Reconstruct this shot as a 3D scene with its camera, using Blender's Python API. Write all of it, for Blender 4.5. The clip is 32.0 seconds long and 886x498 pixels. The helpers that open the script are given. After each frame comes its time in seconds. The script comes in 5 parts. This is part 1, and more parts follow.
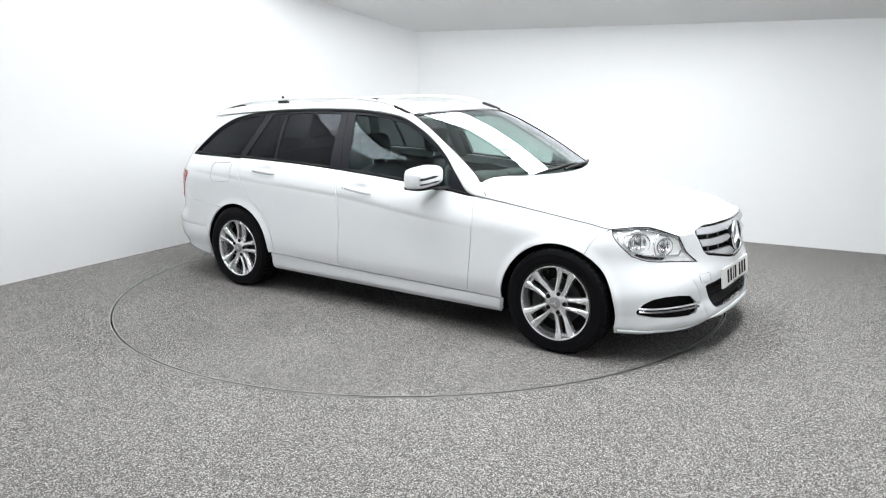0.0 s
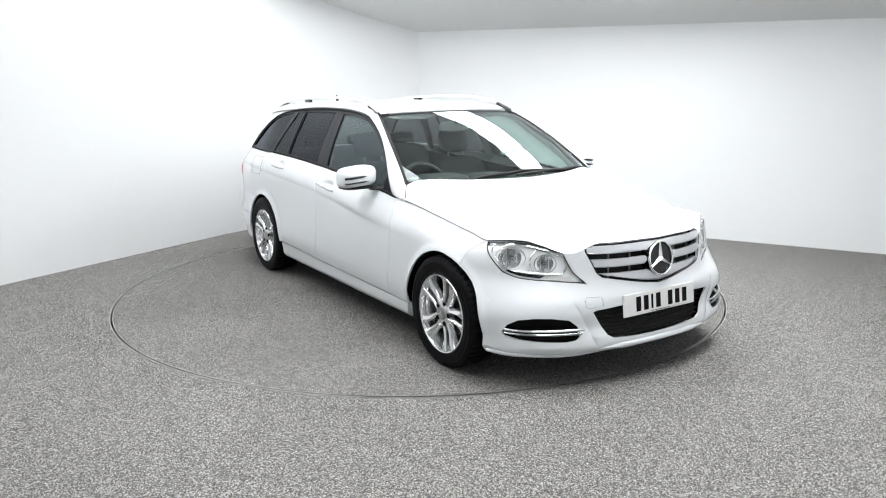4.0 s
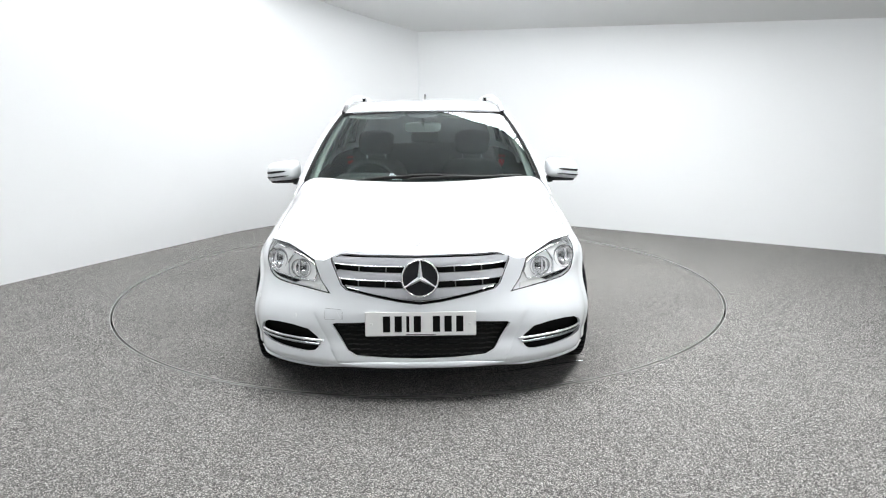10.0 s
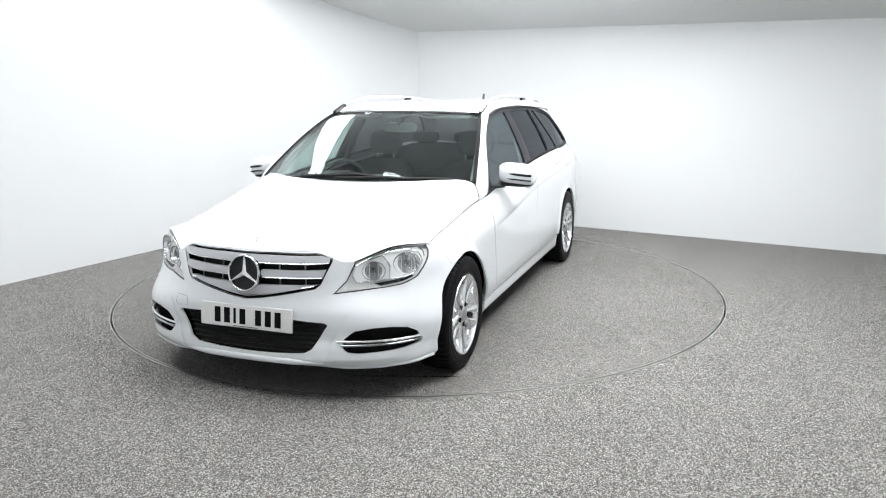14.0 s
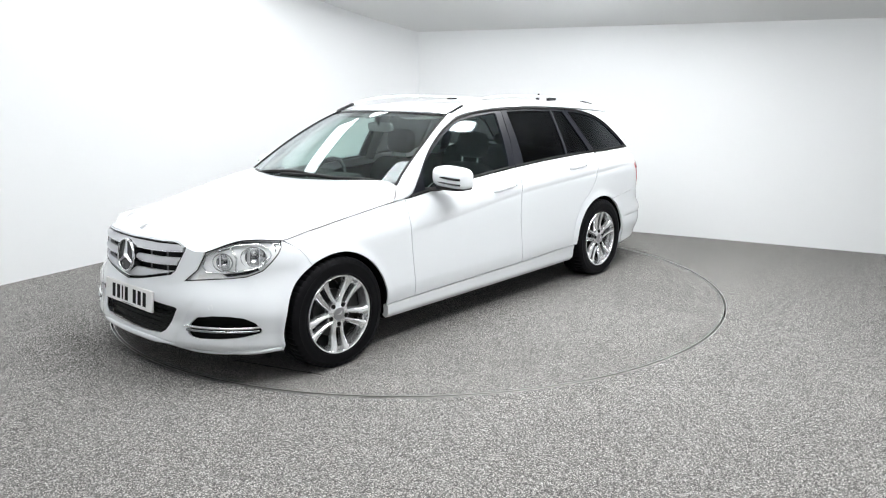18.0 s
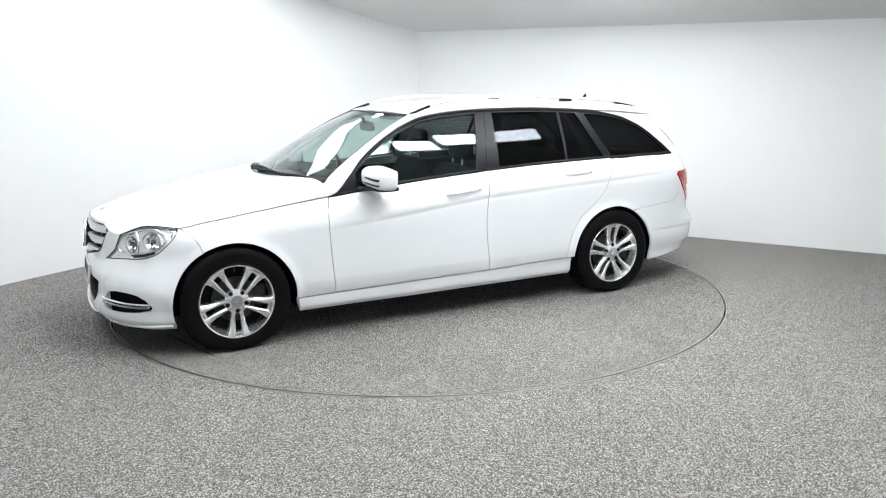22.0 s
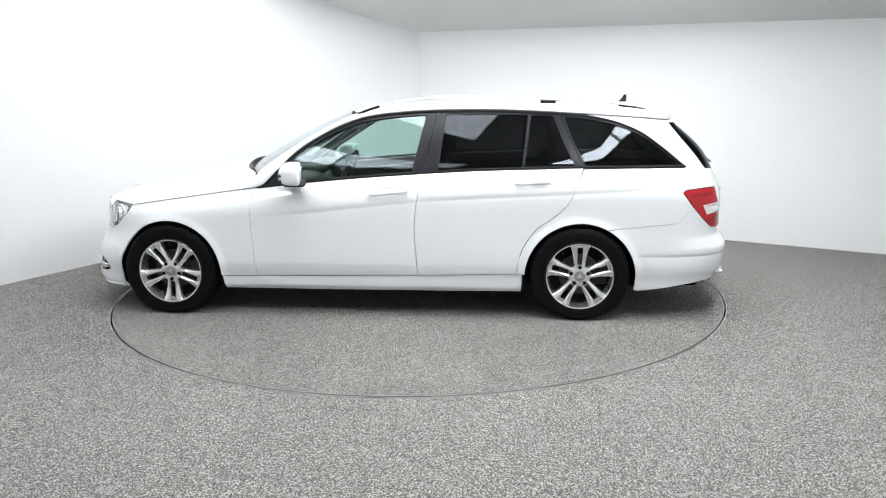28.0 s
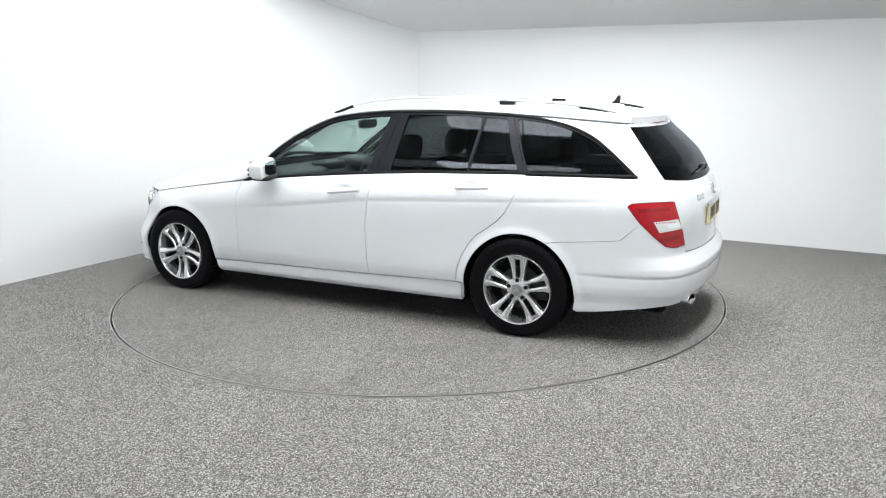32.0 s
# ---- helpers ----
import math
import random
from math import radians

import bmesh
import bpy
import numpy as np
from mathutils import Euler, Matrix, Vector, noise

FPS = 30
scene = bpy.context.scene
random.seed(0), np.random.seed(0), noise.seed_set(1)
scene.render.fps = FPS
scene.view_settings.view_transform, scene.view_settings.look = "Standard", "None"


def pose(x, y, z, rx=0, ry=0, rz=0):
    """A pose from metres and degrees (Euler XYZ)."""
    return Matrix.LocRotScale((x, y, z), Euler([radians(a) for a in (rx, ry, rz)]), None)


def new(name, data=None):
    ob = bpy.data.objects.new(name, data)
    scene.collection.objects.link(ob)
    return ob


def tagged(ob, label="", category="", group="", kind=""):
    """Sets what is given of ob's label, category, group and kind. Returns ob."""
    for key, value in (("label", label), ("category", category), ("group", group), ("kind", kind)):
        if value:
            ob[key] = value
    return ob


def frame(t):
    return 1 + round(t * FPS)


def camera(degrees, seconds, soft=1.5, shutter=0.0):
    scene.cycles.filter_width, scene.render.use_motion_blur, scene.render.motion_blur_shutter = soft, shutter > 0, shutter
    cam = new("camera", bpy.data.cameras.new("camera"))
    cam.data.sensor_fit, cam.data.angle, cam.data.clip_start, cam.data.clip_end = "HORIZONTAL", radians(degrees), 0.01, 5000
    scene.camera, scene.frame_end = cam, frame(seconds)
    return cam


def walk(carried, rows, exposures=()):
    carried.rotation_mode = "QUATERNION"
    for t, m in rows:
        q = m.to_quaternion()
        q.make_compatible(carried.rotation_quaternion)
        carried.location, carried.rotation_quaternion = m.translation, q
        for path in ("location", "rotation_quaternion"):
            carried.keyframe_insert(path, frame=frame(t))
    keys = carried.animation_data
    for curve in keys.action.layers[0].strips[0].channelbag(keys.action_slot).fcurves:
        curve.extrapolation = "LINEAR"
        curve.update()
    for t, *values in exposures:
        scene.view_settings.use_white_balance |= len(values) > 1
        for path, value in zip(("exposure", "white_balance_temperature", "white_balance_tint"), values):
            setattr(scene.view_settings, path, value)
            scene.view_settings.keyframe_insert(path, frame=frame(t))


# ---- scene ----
import collections
from mathutils.geometry import delaunay_2d_cdt

# ---------------------------------------------------------------- camera
CAM_AT = (0.0, -5.786, 1.505)
cam = camera(60.54, 32.0, soft=1.1)
CAM_POSE = pose(*CAM_AT) @ pose(0, 0, 0, 0, 0, -1.704) @ pose(0, 0, 0, 77.971) @ pose(0, 0, 0, 0, 0, -0.484)
walk(cam, [(0.0, CAM_POSE), (32.0, CAM_POSE)])

# the turning floor: heading of the car at the start and its turning speed, degrees and degrees per second
HEADING, TURN = 322.33, -5.33
CAR_X, CAR_Y = 0.231, 0.034          # middle of the wheelbase from the turning centre
DISC_R = 2.238

# ---------------------------------------------------------------- world and exposure
world = bpy.data.worlds.new("world")
scene.world = world
world.use_nodes = True
world.node_tree.nodes["Background"].inputs[0].default_value = (0.9, 0.95, 1.0, 1)
world.node_tree.nodes["Background"].inputs[1].default_value = 0.02
scene.view_settings.exposure = 0.0
PANEL_LIGHT = 9.6
# light boxes: from and to along one wall, from and to along the other, strength, on the canted ceiling or not
LIGHT_PANELS = [(-1.80, -0.45, -0.40, 0.38, 1.0), (-1.80, -0.45, 0.40, 1.18, 1.2),
                (-3.75, -3.05, -2.10, -0.93, 0.1), (-3.75, -3.05, -0.90, 0.28, 1.5), (-3.75, -3.05, 0.31, 1.60, 0.75),
                (-2.70, -1.80, 2.46, 2.80, 4.0), (-1.77, -0.90, 2.46, 2.80, 4.4), (-0.80, -0.45, 2.46, 2.78, 4.4, True),
                (-0.39, 0.62, 2.32, 2.62, 4.2, True), (1.06, 1.40, 1.80, 2.02, 3.6, True),
                (-3.00, -1.80, -2.82, -2.36, 0.45), (-1.77, -0.64, -2.80, -2.34, 0.8), (-0.45, 1.22, -2.55, -2.08, 0.80, True),
                (1.08, 1.66, -1.80, -0.22, 1.3, True), (1.08, 1.66, -0.20, 0.84, 1.4, True), (1.08, 1.66, 0.87, 1.50, 3.5, True)]


# ---------------------------------------------------------------- materials
def nodes_of(name):
    m = bpy.data.materials.new(name)
    m.use_nodes = True
    nt = m.node_tree
    return m, nt, nt.nodes["Principled BSDF"]


def node(nt, kind, **inputs):
    n = nt.nodes.new(kind)
    for k, v in inputs.items():
        n.inputs[k.replace("_", " ")].default_value = v
    return n


def plain(name, color, rough=0.5, metal=0.0, coat=0.0, vary=0.06, scale=60.0, bump=0.0, spec=0.5, coat_rough=0.03):
    """A surface with a slight variation of tone and roughness at two scales."""
    m, nt, b = nodes_of(name)
    b.inputs["Metallic"].default_value = metal
    b.inputs["Coat Weight"].default_value = coat
    b.inputs["Coat Roughness"].default_value = coat_rough
    b.inputs["Specular IOR Level"].default_value = spec
    tc = nt.nodes.new("ShaderNodeTexCoord")
    n1 = node(nt, "ShaderNodeTexNoise", Scale=scale, Detail=4.0)
    n2 = node(nt, "ShaderNodeTexNoise", Scale=scale * 0.07, Detail=3.0)
    for n in (n1, n2):
        nt.links.new(tc.outputs["Object"], n.inputs["Vector"])
    add = node(nt, "ShaderNodeMath")
    add.operation = "ADD"
    nt.links.new(n1.outputs["Fac"], add.inputs[0])
    nt.links.new(n2.outputs["Fac"], add.inputs[1])
    cr = nt.nodes.new("ShaderNodeMapRange")
    cr.inputs["From Max"].default_value = 2.0
    cr.inputs["To Min"].default_value, cr.inputs["To Max"].default_value = 1 - vary, 1 + vary
    nt.links.new(add.outputs[0], cr.inputs["Value"])
    mul = nt.nodes.new("ShaderNodeVectorMath")
    mul.operation = "SCALE"
    mul.inputs[0].default_value = color
    nt.links.new(cr.outputs[0], mul.inputs["Scale"])
    nt.links.new(mul.outputs[0], b.inputs["Base Color"])
    rr = nt.nodes.new("ShaderNodeMapRange")
    rr.inputs["From Max"].default_value = 2.0
    rr.inputs["To Min"].default_value, rr.inputs["To Max"].default_value = max(0, rough * (1 - 2 * vary)), min(1, rough * (1 + 2 * vary))
    nt.links.new(add.outputs[0], rr.inputs["Value"])
    nt.links.new(rr.outputs[0], b.inputs["Roughness"])
    if bump:
        bp = node(nt, "ShaderNodeBump", Strength=bump, Distance=0.002)
        nt.links.new(n1.outputs["Fac"], bp.inputs["Height"])
        nt.links.new(bp.outputs[0], b.inputs["Normal"])
    return m


def glass(name, tint, gloss=(0.8, 0.8, 0.8)):
    """A thin pane: tinted see-through with a clear mirror gloss."""
    m, nt, b = nodes_of(name)
    nt.nodes.remove(b)
    out = nt.nodes["Material Output"]
    tr = nt.nodes.new("ShaderNodeBsdfTransparent")
    tr.inputs[0].default_value = (*tint, 1)
    gl = nt.nodes.new("ShaderNodeBsdfGlossy")
    gl.inputs["Roughness"].default_value = 0.0
    gl.inputs["Color"].default_value = (*gloss, 1)
    fr = nt.nodes.new("ShaderNodeLayerWeight")
    fr.inputs["Blend"].default_value = 0.5
    p5 = node(nt, "ShaderNodeMath")
    p5.operation, p5.inputs[1].default_value = "POWER", 5.0
    nt.links.new(fr.outputs["Facing"], p5.inputs[0])
    sch = node(nt, "ShaderNodeMath")
    sch.operation, sch.inputs[1].default_value, sch.inputs[2].default_value = "MULTIPLY_ADD", 0.96, 0.042
    nt.links.new(p5.outputs[0], sch.inputs[0])
    mix = nt.nodes.new("ShaderNodeMixShader")
    nt.links.new(sch.outputs[0], mix.inputs[0])
    nt.links.new(tr.outputs[0], mix.inputs[1])
    nt.links.new(gl.outputs[0], mix.inputs[2])
    nt.links.new(mix.outputs[0], out.inputs[0])
    return m


def carpet(name, base, contrast, scale, worn):
    """Short-pile speckled floor carpet with broad worn patches."""
    m, nt, b = nodes_of(name)
    tc = nt.nodes.new("ShaderNodeTexCoord")
    vor = node(nt, "ShaderNodeTexVoronoi", Scale=scale)
    fine = node(nt, "ShaderNodeTexNoise", Scale=scale * 1.9, Detail=3.0, Roughness=0.7)
    mid = node(nt, "ShaderNodeTexNoise", Scale=14.0, Detail=5.0, Roughness=0.65)
    wide = node(nt, "ShaderNodeTexNoise", Scale=1.1, Detail=4.0, Roughness=0.6, Distortion=0.6)
    for n in (vor, fine, mid, wide):
        nt.links.new(tc.outputs["Object"], n.inputs["Vector"])
    cell = nt.nodes.new("ShaderNodeSeparateColor")
    nt.links.new(vor.outputs["Color"], cell.inputs[0])
    mix = nt.nodes.new("ShaderNodeMath")
    mix.operation = "MULTIPLY_ADD"
    mix.inputs[1].default_value = 0.45
    nt.links.new(fine.outputs["Fac"], mix.inputs[0])
    nt.links.new(cell.outputs[0], mix.inputs[2])
    ramp_n = nt.nodes.new("ShaderNodeValToRGB")
    ramp_n.color_ramp.interpolation = "LINEAR"
    e = ramp_n.color_ramp.elements
    e[0].position, e[1].position = 0.15, 1.0
    for at in (0.55, 0.80):
        e.new(at)
    for el, f in zip(e, (-0.62, -0.15, 0.35, 1.5)):
        f = max(0.15, 1 + f * contrast)
        el.color = (base[0] * f, base[1] * f, base[2] * f, 1)
    half = nt.nodes.new("ShaderNodeMath")
    half.operation = "MULTIPLY"
    half.inputs[1].default_value = 0.82
    nt.links.new(mix.outputs[0], half.inputs[0])
    nt.links.new(half.outputs[0], ramp_n.inputs[0])
    tone = nt.nodes.new("ShaderNodeMapRange")
    tone.inputs["From Min"].default_value, tone.inputs["From Max"].default_value = 0.3, 0.7
    tone.inputs["To Min"].default_value, tone.inputs["To Max"].default_value = 1 - worn, 1 + worn
    nt.links.new(wide.outputs["Fac"], tone.inputs["Value"])
    tone2 = nt.nodes.new("ShaderNodeMapRange")
    tone2.inputs["From Min"].default_value, tone2.inputs["From Max"].default_value = 0.3, 0.7
    tone2.inputs["To Min"].default_value, tone2.inputs["To Max"].default_value = 1 - worn * 0.7, 1 + worn * 0.7
    nt.links.new(mid.outputs["Fac"], tone2.inputs["Value"])
    both = nt.nodes.new("ShaderNodeMath")
    both.operation = "MULTIPLY"
    nt.links.new(tone.outputs[0], both.inputs[0])
    nt.links.new(tone2.outputs[0], both.inputs[1])
    sc = nt.nodes.new("ShaderNodeVectorMath")
    sc.operation = "SCALE"
    nt.links.new(ramp_n.outputs[0], sc.inputs[0])
    nt.links.new(both.outputs[0], sc.inputs["Scale"])
    nt.links.new(sc.outputs[0], b.inputs["Base Color"])
    b.inputs["Roughness"].default_value = 0.95
    b.inputs["Specular IOR Level"].default_value = 0.15
    bp = node(nt, "ShaderNodeBump", Strength=0.6, Distance=0.004)
    nt.links.new(mix.outputs[0], bp.inputs["Height"])
    nt.links.new(bp.outputs[0], b.inputs["Normal"])
    return m


def glow(name, color, strength):
    m, nt, b = nodes_of(name)
    b.inputs["Base Color"].default_value = (*color, 1)
    b.inputs["Emission Color"].default_value = (*color, 1)
    b.inputs["Emission Strength"].default_value = strength
    return m


WALL = plain("white_wall_paint", (0.752, 0.764, 0.770), 0.75, vary=0.012, scale=40, bump=0.05)
CEIL = plain("ceiling_paint", (0.70, 0.705, 0.70), 0.85, vary=0.012, scale=30, bump=0.05)
CARPET = carpet("grey_speckled_carpet", (0.160, 0.1557, 0.1495), 2.1, 290.0, 0.05)
CARPET_DISC = carpet("worn_grey_disc_carpet", (0.168, 0.1635, 0.156), 1.6, 300.0, 0.13)
STEEL = plain("brushed_steel_edge", (0.55, 0.55, 0.53), 0.34, 0.85, vary=0.15, scale=80)
GAP = plain("dark_gap", (0.012, 0.012, 0.012), 0.9, vary=0.1, spec=0.0)
PAINT = plain("white_car_paint", (0.765, 0.790, 0.812), 0.30, coat=1.0, vary=0.008, scale=25)
JAMB = plain("white_inner_paint", (0.60, 0.61, 0.62), 0.5, vary=0.05, scale=25)
BLACK = plain("black_gloss_trim", (0.012, 0.012, 0.014), 0.22, vary=0.15, spec=0.4)
SATIN = plain("black_satin_pillar", (0.010, 0.011, 0.016), 0.34, vary=0.12, spec=0.2)
# grey of the fine gap lines; on the bonnet it stands in for shade
GAP_LINE = plain("grey_gap_line", (0.20, 0.20, 0.205), 0.7, vary=0.1, spec=0.2)
RUBBER = plain("black_rubber_seal", (0.014, 0.014, 0.014), 0.6, vary=0.15, spec=0.2)
PLASTIC = plain("black_grained_plastic", (0.016, 0.016, 0.016), 0.55, vary=0.2, scale=300, bump=0.3, spec=0.25)
TYRE = plain("tyre_rubber", (0.005, 0.005, 0.006), 0.5, vary=0.2, scale=120, bump=0.15, spec=0.08)
ALLOY = plain("silver_alloy", (0.80, 0.81, 0.82), 0.24, 0.88, coat=0.25, vary=0.05, scale=90)
DISC = plain("brake_disc_steel", (0.05, 0.05, 0.05), 0.42, 0.9, vary=0.2, scale=60)
IRON = plain("caliper_cast_iron", (0.02, 0.02, 0.02), 0.6, 0.3, vary=0.2)
STAR = plain("bright_polished_metal", (0.95, 0.96, 0.97), 0.28, 0.5, vary=0.03)
CHROME = plain("chrome", (0.90, 0.91, 0.92), 0.10, 1.0, vary=0.04)
SILVER = plain("satin_silver_paint", (0.60, 0.61, 0.63), 0.30, 0.40, vary=0.04)
SLAT = plain("bright_satin_grille_silver", (0.70, 0.71, 0.74), 0.32, 0.4, vary=0.04)
RAIL = plain("anodised_rail", (0.78, 0.79, 0.79), 0.30, 0.55, vary=0.03)
REFLECT = plain("lamp_reflector", (0.98, 0.98, 0.99), 0.08, 0.75, vary=0.05, scale=45, bump=1.0)
BEZEL = plain("lamp_bezel_silver", (0.96, 0.965, 0.97), 0.25, 0.1, vary=0.05, scale=22, bump=0.3)
RED = plain("red_lamp_plastic", (0.43, 0.008, 0.014), 0.15, coat=0.35, spec=0.3, vary=0.10, scale=40)
RED_DARK = plain("dark_red_lamp_plastic", (0.27, 0.006, 0.010), 0.15, coat=0.35, spec=0.3, vary=0.10, scale=40)
CLEAR_WHITE = plain("frosted_lamp_plastic", (0.80, 0.79, 0.78), 0.2, coat=1.0, vary=0.08, scale=90)
PLATE_W = plain("white_plate", (0.78, 0.78, 0.77), 0.35, vary=0.02)
PLATE_Y = plain("yellow_plate", (0.80, 0.70, 0.40), 0.35, vary=0.03)
INK = plain("plate_ink", (0.004, 0.004, 0.004), 0.5, vary=0.1, spec=0.1)
CLOTH = plain("black_seat_cloth", (0.008, 0.008, 0.009), 0.9, vary=0.2, scale=200, bump=0.2, spec=0.1)
DASH = plain("dark_dash_plastic", (0.014, 0.015, 0.016), 0.6, vary=0.15, scale=150, bump=0.15)
DARK_CHROME = plain("smoked_chrome", (0.34, 0.35, 0.36), 0.16, 1.0, vary=0.06)
CAP = plain("grey_wheel_cap", (0.30, 0.30, 0.31), 0.35, 0.5, vary=0.08)
MIRROR_BACK = plain("grey_mirror_plastic", (0.34, 0.34, 0.34), 0.5, vary=0.1, scale=150)
LINER = plain("light_headliner", (0.30, 0.30, 0.29), 0.9, vary=0.05, scale=120)
GLASS = glass("clear_tinted_glass", (0.82, 0.90, 0.88), (0.58, 0.63, 0.68))
SCREEN = glass("windscreen_glass", (0.85, 0.91, 0.89), (0.95, 0.97, 1.0))
DARKGLASS = glass("privacy_glass", (0.30, 0.305, 0.31), (0.40, 0.43, 0.47))
LENS = glass("clear_lens", (0.985, 0.99, 0.99), (0.7, 0.7, 0.7))


def curve(*pts):
    """Smooth curve through (x, y) pairs."""
    a = np.array(sorted(pts), float)
    x, y = a[:, 0], a[:, 1]
    d = np.diff(y) / np.diff(x)
    h = np.diff(x)
    m = np.empty_like(y)
    m[0], m[-1] = d[0], d[-1]
    for i in range(1, len(y) - 1):
        m[i] = 0 if d[i - 1] * d[i] <= 0 else 3 * (h[i - 1] + h[i]) / ((2 * h[i] + h[i - 1]) / d[i - 1] + (h[i] + 2 * h[i - 1]) / d[i])

    def f(v):
        v = np.clip(np.asarray(v, float), x[0], x[-1])
        i = np.clip(np.searchsorted(x, v) - 1, 0, len(x) - 2)
        t = (v - x[i]) / h[i]
        return ((1 + 2 * t) * (1 - t) ** 2 * y[i] + t * (1 - t) ** 2 * h[i] * m[i]
                + t * t * (3 - 2 * t) * y[i + 1] + t * t * (t - 1) * h[i] * m[i + 1])
    return f


def ramp(a, b, v):
    t = np.clip((np.asarray(v, float) - a) / (b - a), 0, 1)
    return t * t * (3 - 2 * t)


# plan outline of the body at its widest, from nose to tail
PLAN = [(2.135, 0), (2.131, .15), (2.12, .30), (2.097, .42), (2.062, .53), (2.01, .64), (1.945, .735), (1.86, .812), (1.74, .858), (1.60, .877),
        (1.40, .882), (1.1, .884), (.6, .882), (0, .880), (-.8, .880), (-1.38, .880), (-1.7, .874), (-2.0, .848), (-2.17, .800), (-2.28, .725),
        (-2.345, .61), (-2.385, .48), (-2.412, .32), (-2.43, 0)]


def plan_table(n=3000):
    c = np.array(PLAN, float)
    c = np.vstack([c[2] * (1, -1), c[1] * (1, -1), c, c[-2] * (1, -1), c[-3] * (1, -1)])
    out = []
    for i in range(2, len(c) - 3):
        t = np.linspace(0, 1, 200, endpoint=False)[:, None]
        p0, p1, p2, p3 = c[i - 1], c[i], c[i + 1], c[i + 2]
        out.append(.5 * (2 * p1 + (p2 - p0) * t + (2 * p0 - 5 * p1 + 4 * p2 - p3) * t ** 2 + (3 * p1 - p0 - 3 * p2 + p3) * t ** 3))
    out = np.vstack(out + [c[-3][None]])
    s = np.r_[0, np.cumsum(np.hypot(*np.diff(out, axis=0).T))]
    g = np.linspace(0, s[-1], n)
    p = np.stack([np.interp(g, s, out[:, 0]), np.interp(g, s, out[:, 1])], 1)
    tang = np.gradient(p, axis=0)
    ang = np.unwrap(np.arctan2(tang[:, 1], tang[:, 0]))
    ker = np.hanning(521)
    ker /= ker.sum()
    full = np.r_[2 * ang[0] - ang[260:0:-1], ang, 2 * ang[-1] - ang[-2:-262:-1]]
    ang = np.convolve(full, ker, "valid")
    return g, p, np.stack([np.sin(ang), -np.cos(ang)], 1)


PS, PP, PN = plan_table()
SMAX = PS[-1]

belt_z = curve((2.13, .70), (1.66, .735), (1.275, .785), (.875, .841), (.73, .862), (.42, .897), (.02, .931), (-.32, .954),
               (-.73, .976), (-1.1, .987), (-1.4, .993), (-2.05, .992), (-2.45, .99))
shoulder = curve((2.13, .04), (1.75, .044), (1.66, .052), (1.58, .080), (1.5, .096), (1.3, .097), (1.0, .094), (.85, .080), (.75, .075), (0, .085), (-1.5, .088), (-2.0, .115), (-2.4, .115))
lower = curve((.12, .09), (.165, .058), (.195, .034), (.212, .022), (.272, .018), (.292, .012), (.33, .004), (.37, .0), (.5, .004), (.62, .008), (.8, .010), (1.5, .010))
crease_z = curve((1.2, .64), (.42, .705), (-.33, .783), (-1.27, .832), (-2.0, .868), (-2.4, .88))
crease_a = curve((1.05, 0), (.72, .0022), (.3, .0055), (-1.6, .006), (-2.1, .003), (-2.3, 0))
HANDLES = ((-.125, .850), (-1.06, .917))         # hollows behind the door handles
front_in = curve((.12, .12), (.17, .06), (.20, .015), (.23, .0), (.27, .004), (.33, .018), (.45, .010), (.52, .02), (.60, .027), (.70, .040), (.76, .070), (.9, .22))
rear_in = curve((.15, .12), (.22, .07), (.27, .05), (.33, .012), (.42, .0), (.475, .004), (.50, .018), (.56, .048), (.66, .052), (.76, .052), (.85, .068), (.945, .112),
                (1.07, .180), (1.17, .275), (1.275, .400), (1.36, .49))


swept = curve((2.14, 0), (2.125, .012), (2.095, .042), (2.06, .070), (2.01, .085), (1.945, .082), (1.86, .070), (1.74, .054), (1.66, .038), (1.6, .022), (1.52, .007), (1.45, 0), (-3, 0))


def side_in(x, z):
    zb = belt_z(x)
    t = np.clip((z - (zb - .20)) / .20, 0, 1)
    below = lower(z) + shoulder(x) * t ** (2.2 + 1.6 * ramp(.75, 1.1, x))
    zc = crease_z(x)
    below = below + crease_a(x) * np.where(z < zc, np.exp(-np.clip(zc - z, 0, 1) / .045), np.exp(-np.clip(z - zc, 0, 1) / .010))
    u = np.clip((z - zb) / (1.35 - zb), 0, 1.3)
    arch = 0
    for xa in (1.375, -1.375):
        r = np.hypot(x - xa, z - .287)
        arch = arch + .012 * np.exp(-((r - .355) / .03) ** 2) * (z < .72)
    for xh, zh in HANDLES:
        below = below + .021 * np.exp(-((x - xh) / .072) ** 2 - ((z - zh) / .025) ** 2)
    return below + .205 * u ** 1.2 - arch


def ledge(x, z):
    """The step that runs round the rear bumper."""
    return .007 * ramp(-1.65, -1.95, x) * np.where(z < .43, np.exp(-np.clip(.43 - z, 0, 1) / .05), np.exp(-np.clip(z - .43, 0, 1) / .006))


def flank(x, y, z):
    """The fold between the middle of the front bumper and its side vents."""
    du = y - (.395 + .115 * (z - .20) / .22)
    w = ramp(1.80, 1.95, x) * ramp(.17, .24, z) * ramp(.475, .41, z)
    return .006 * w * np.where(du > 0, np.exp(-np.clip(du, 0, 1) / .06), np.exp(np.clip(du, -1, 0) / .016))


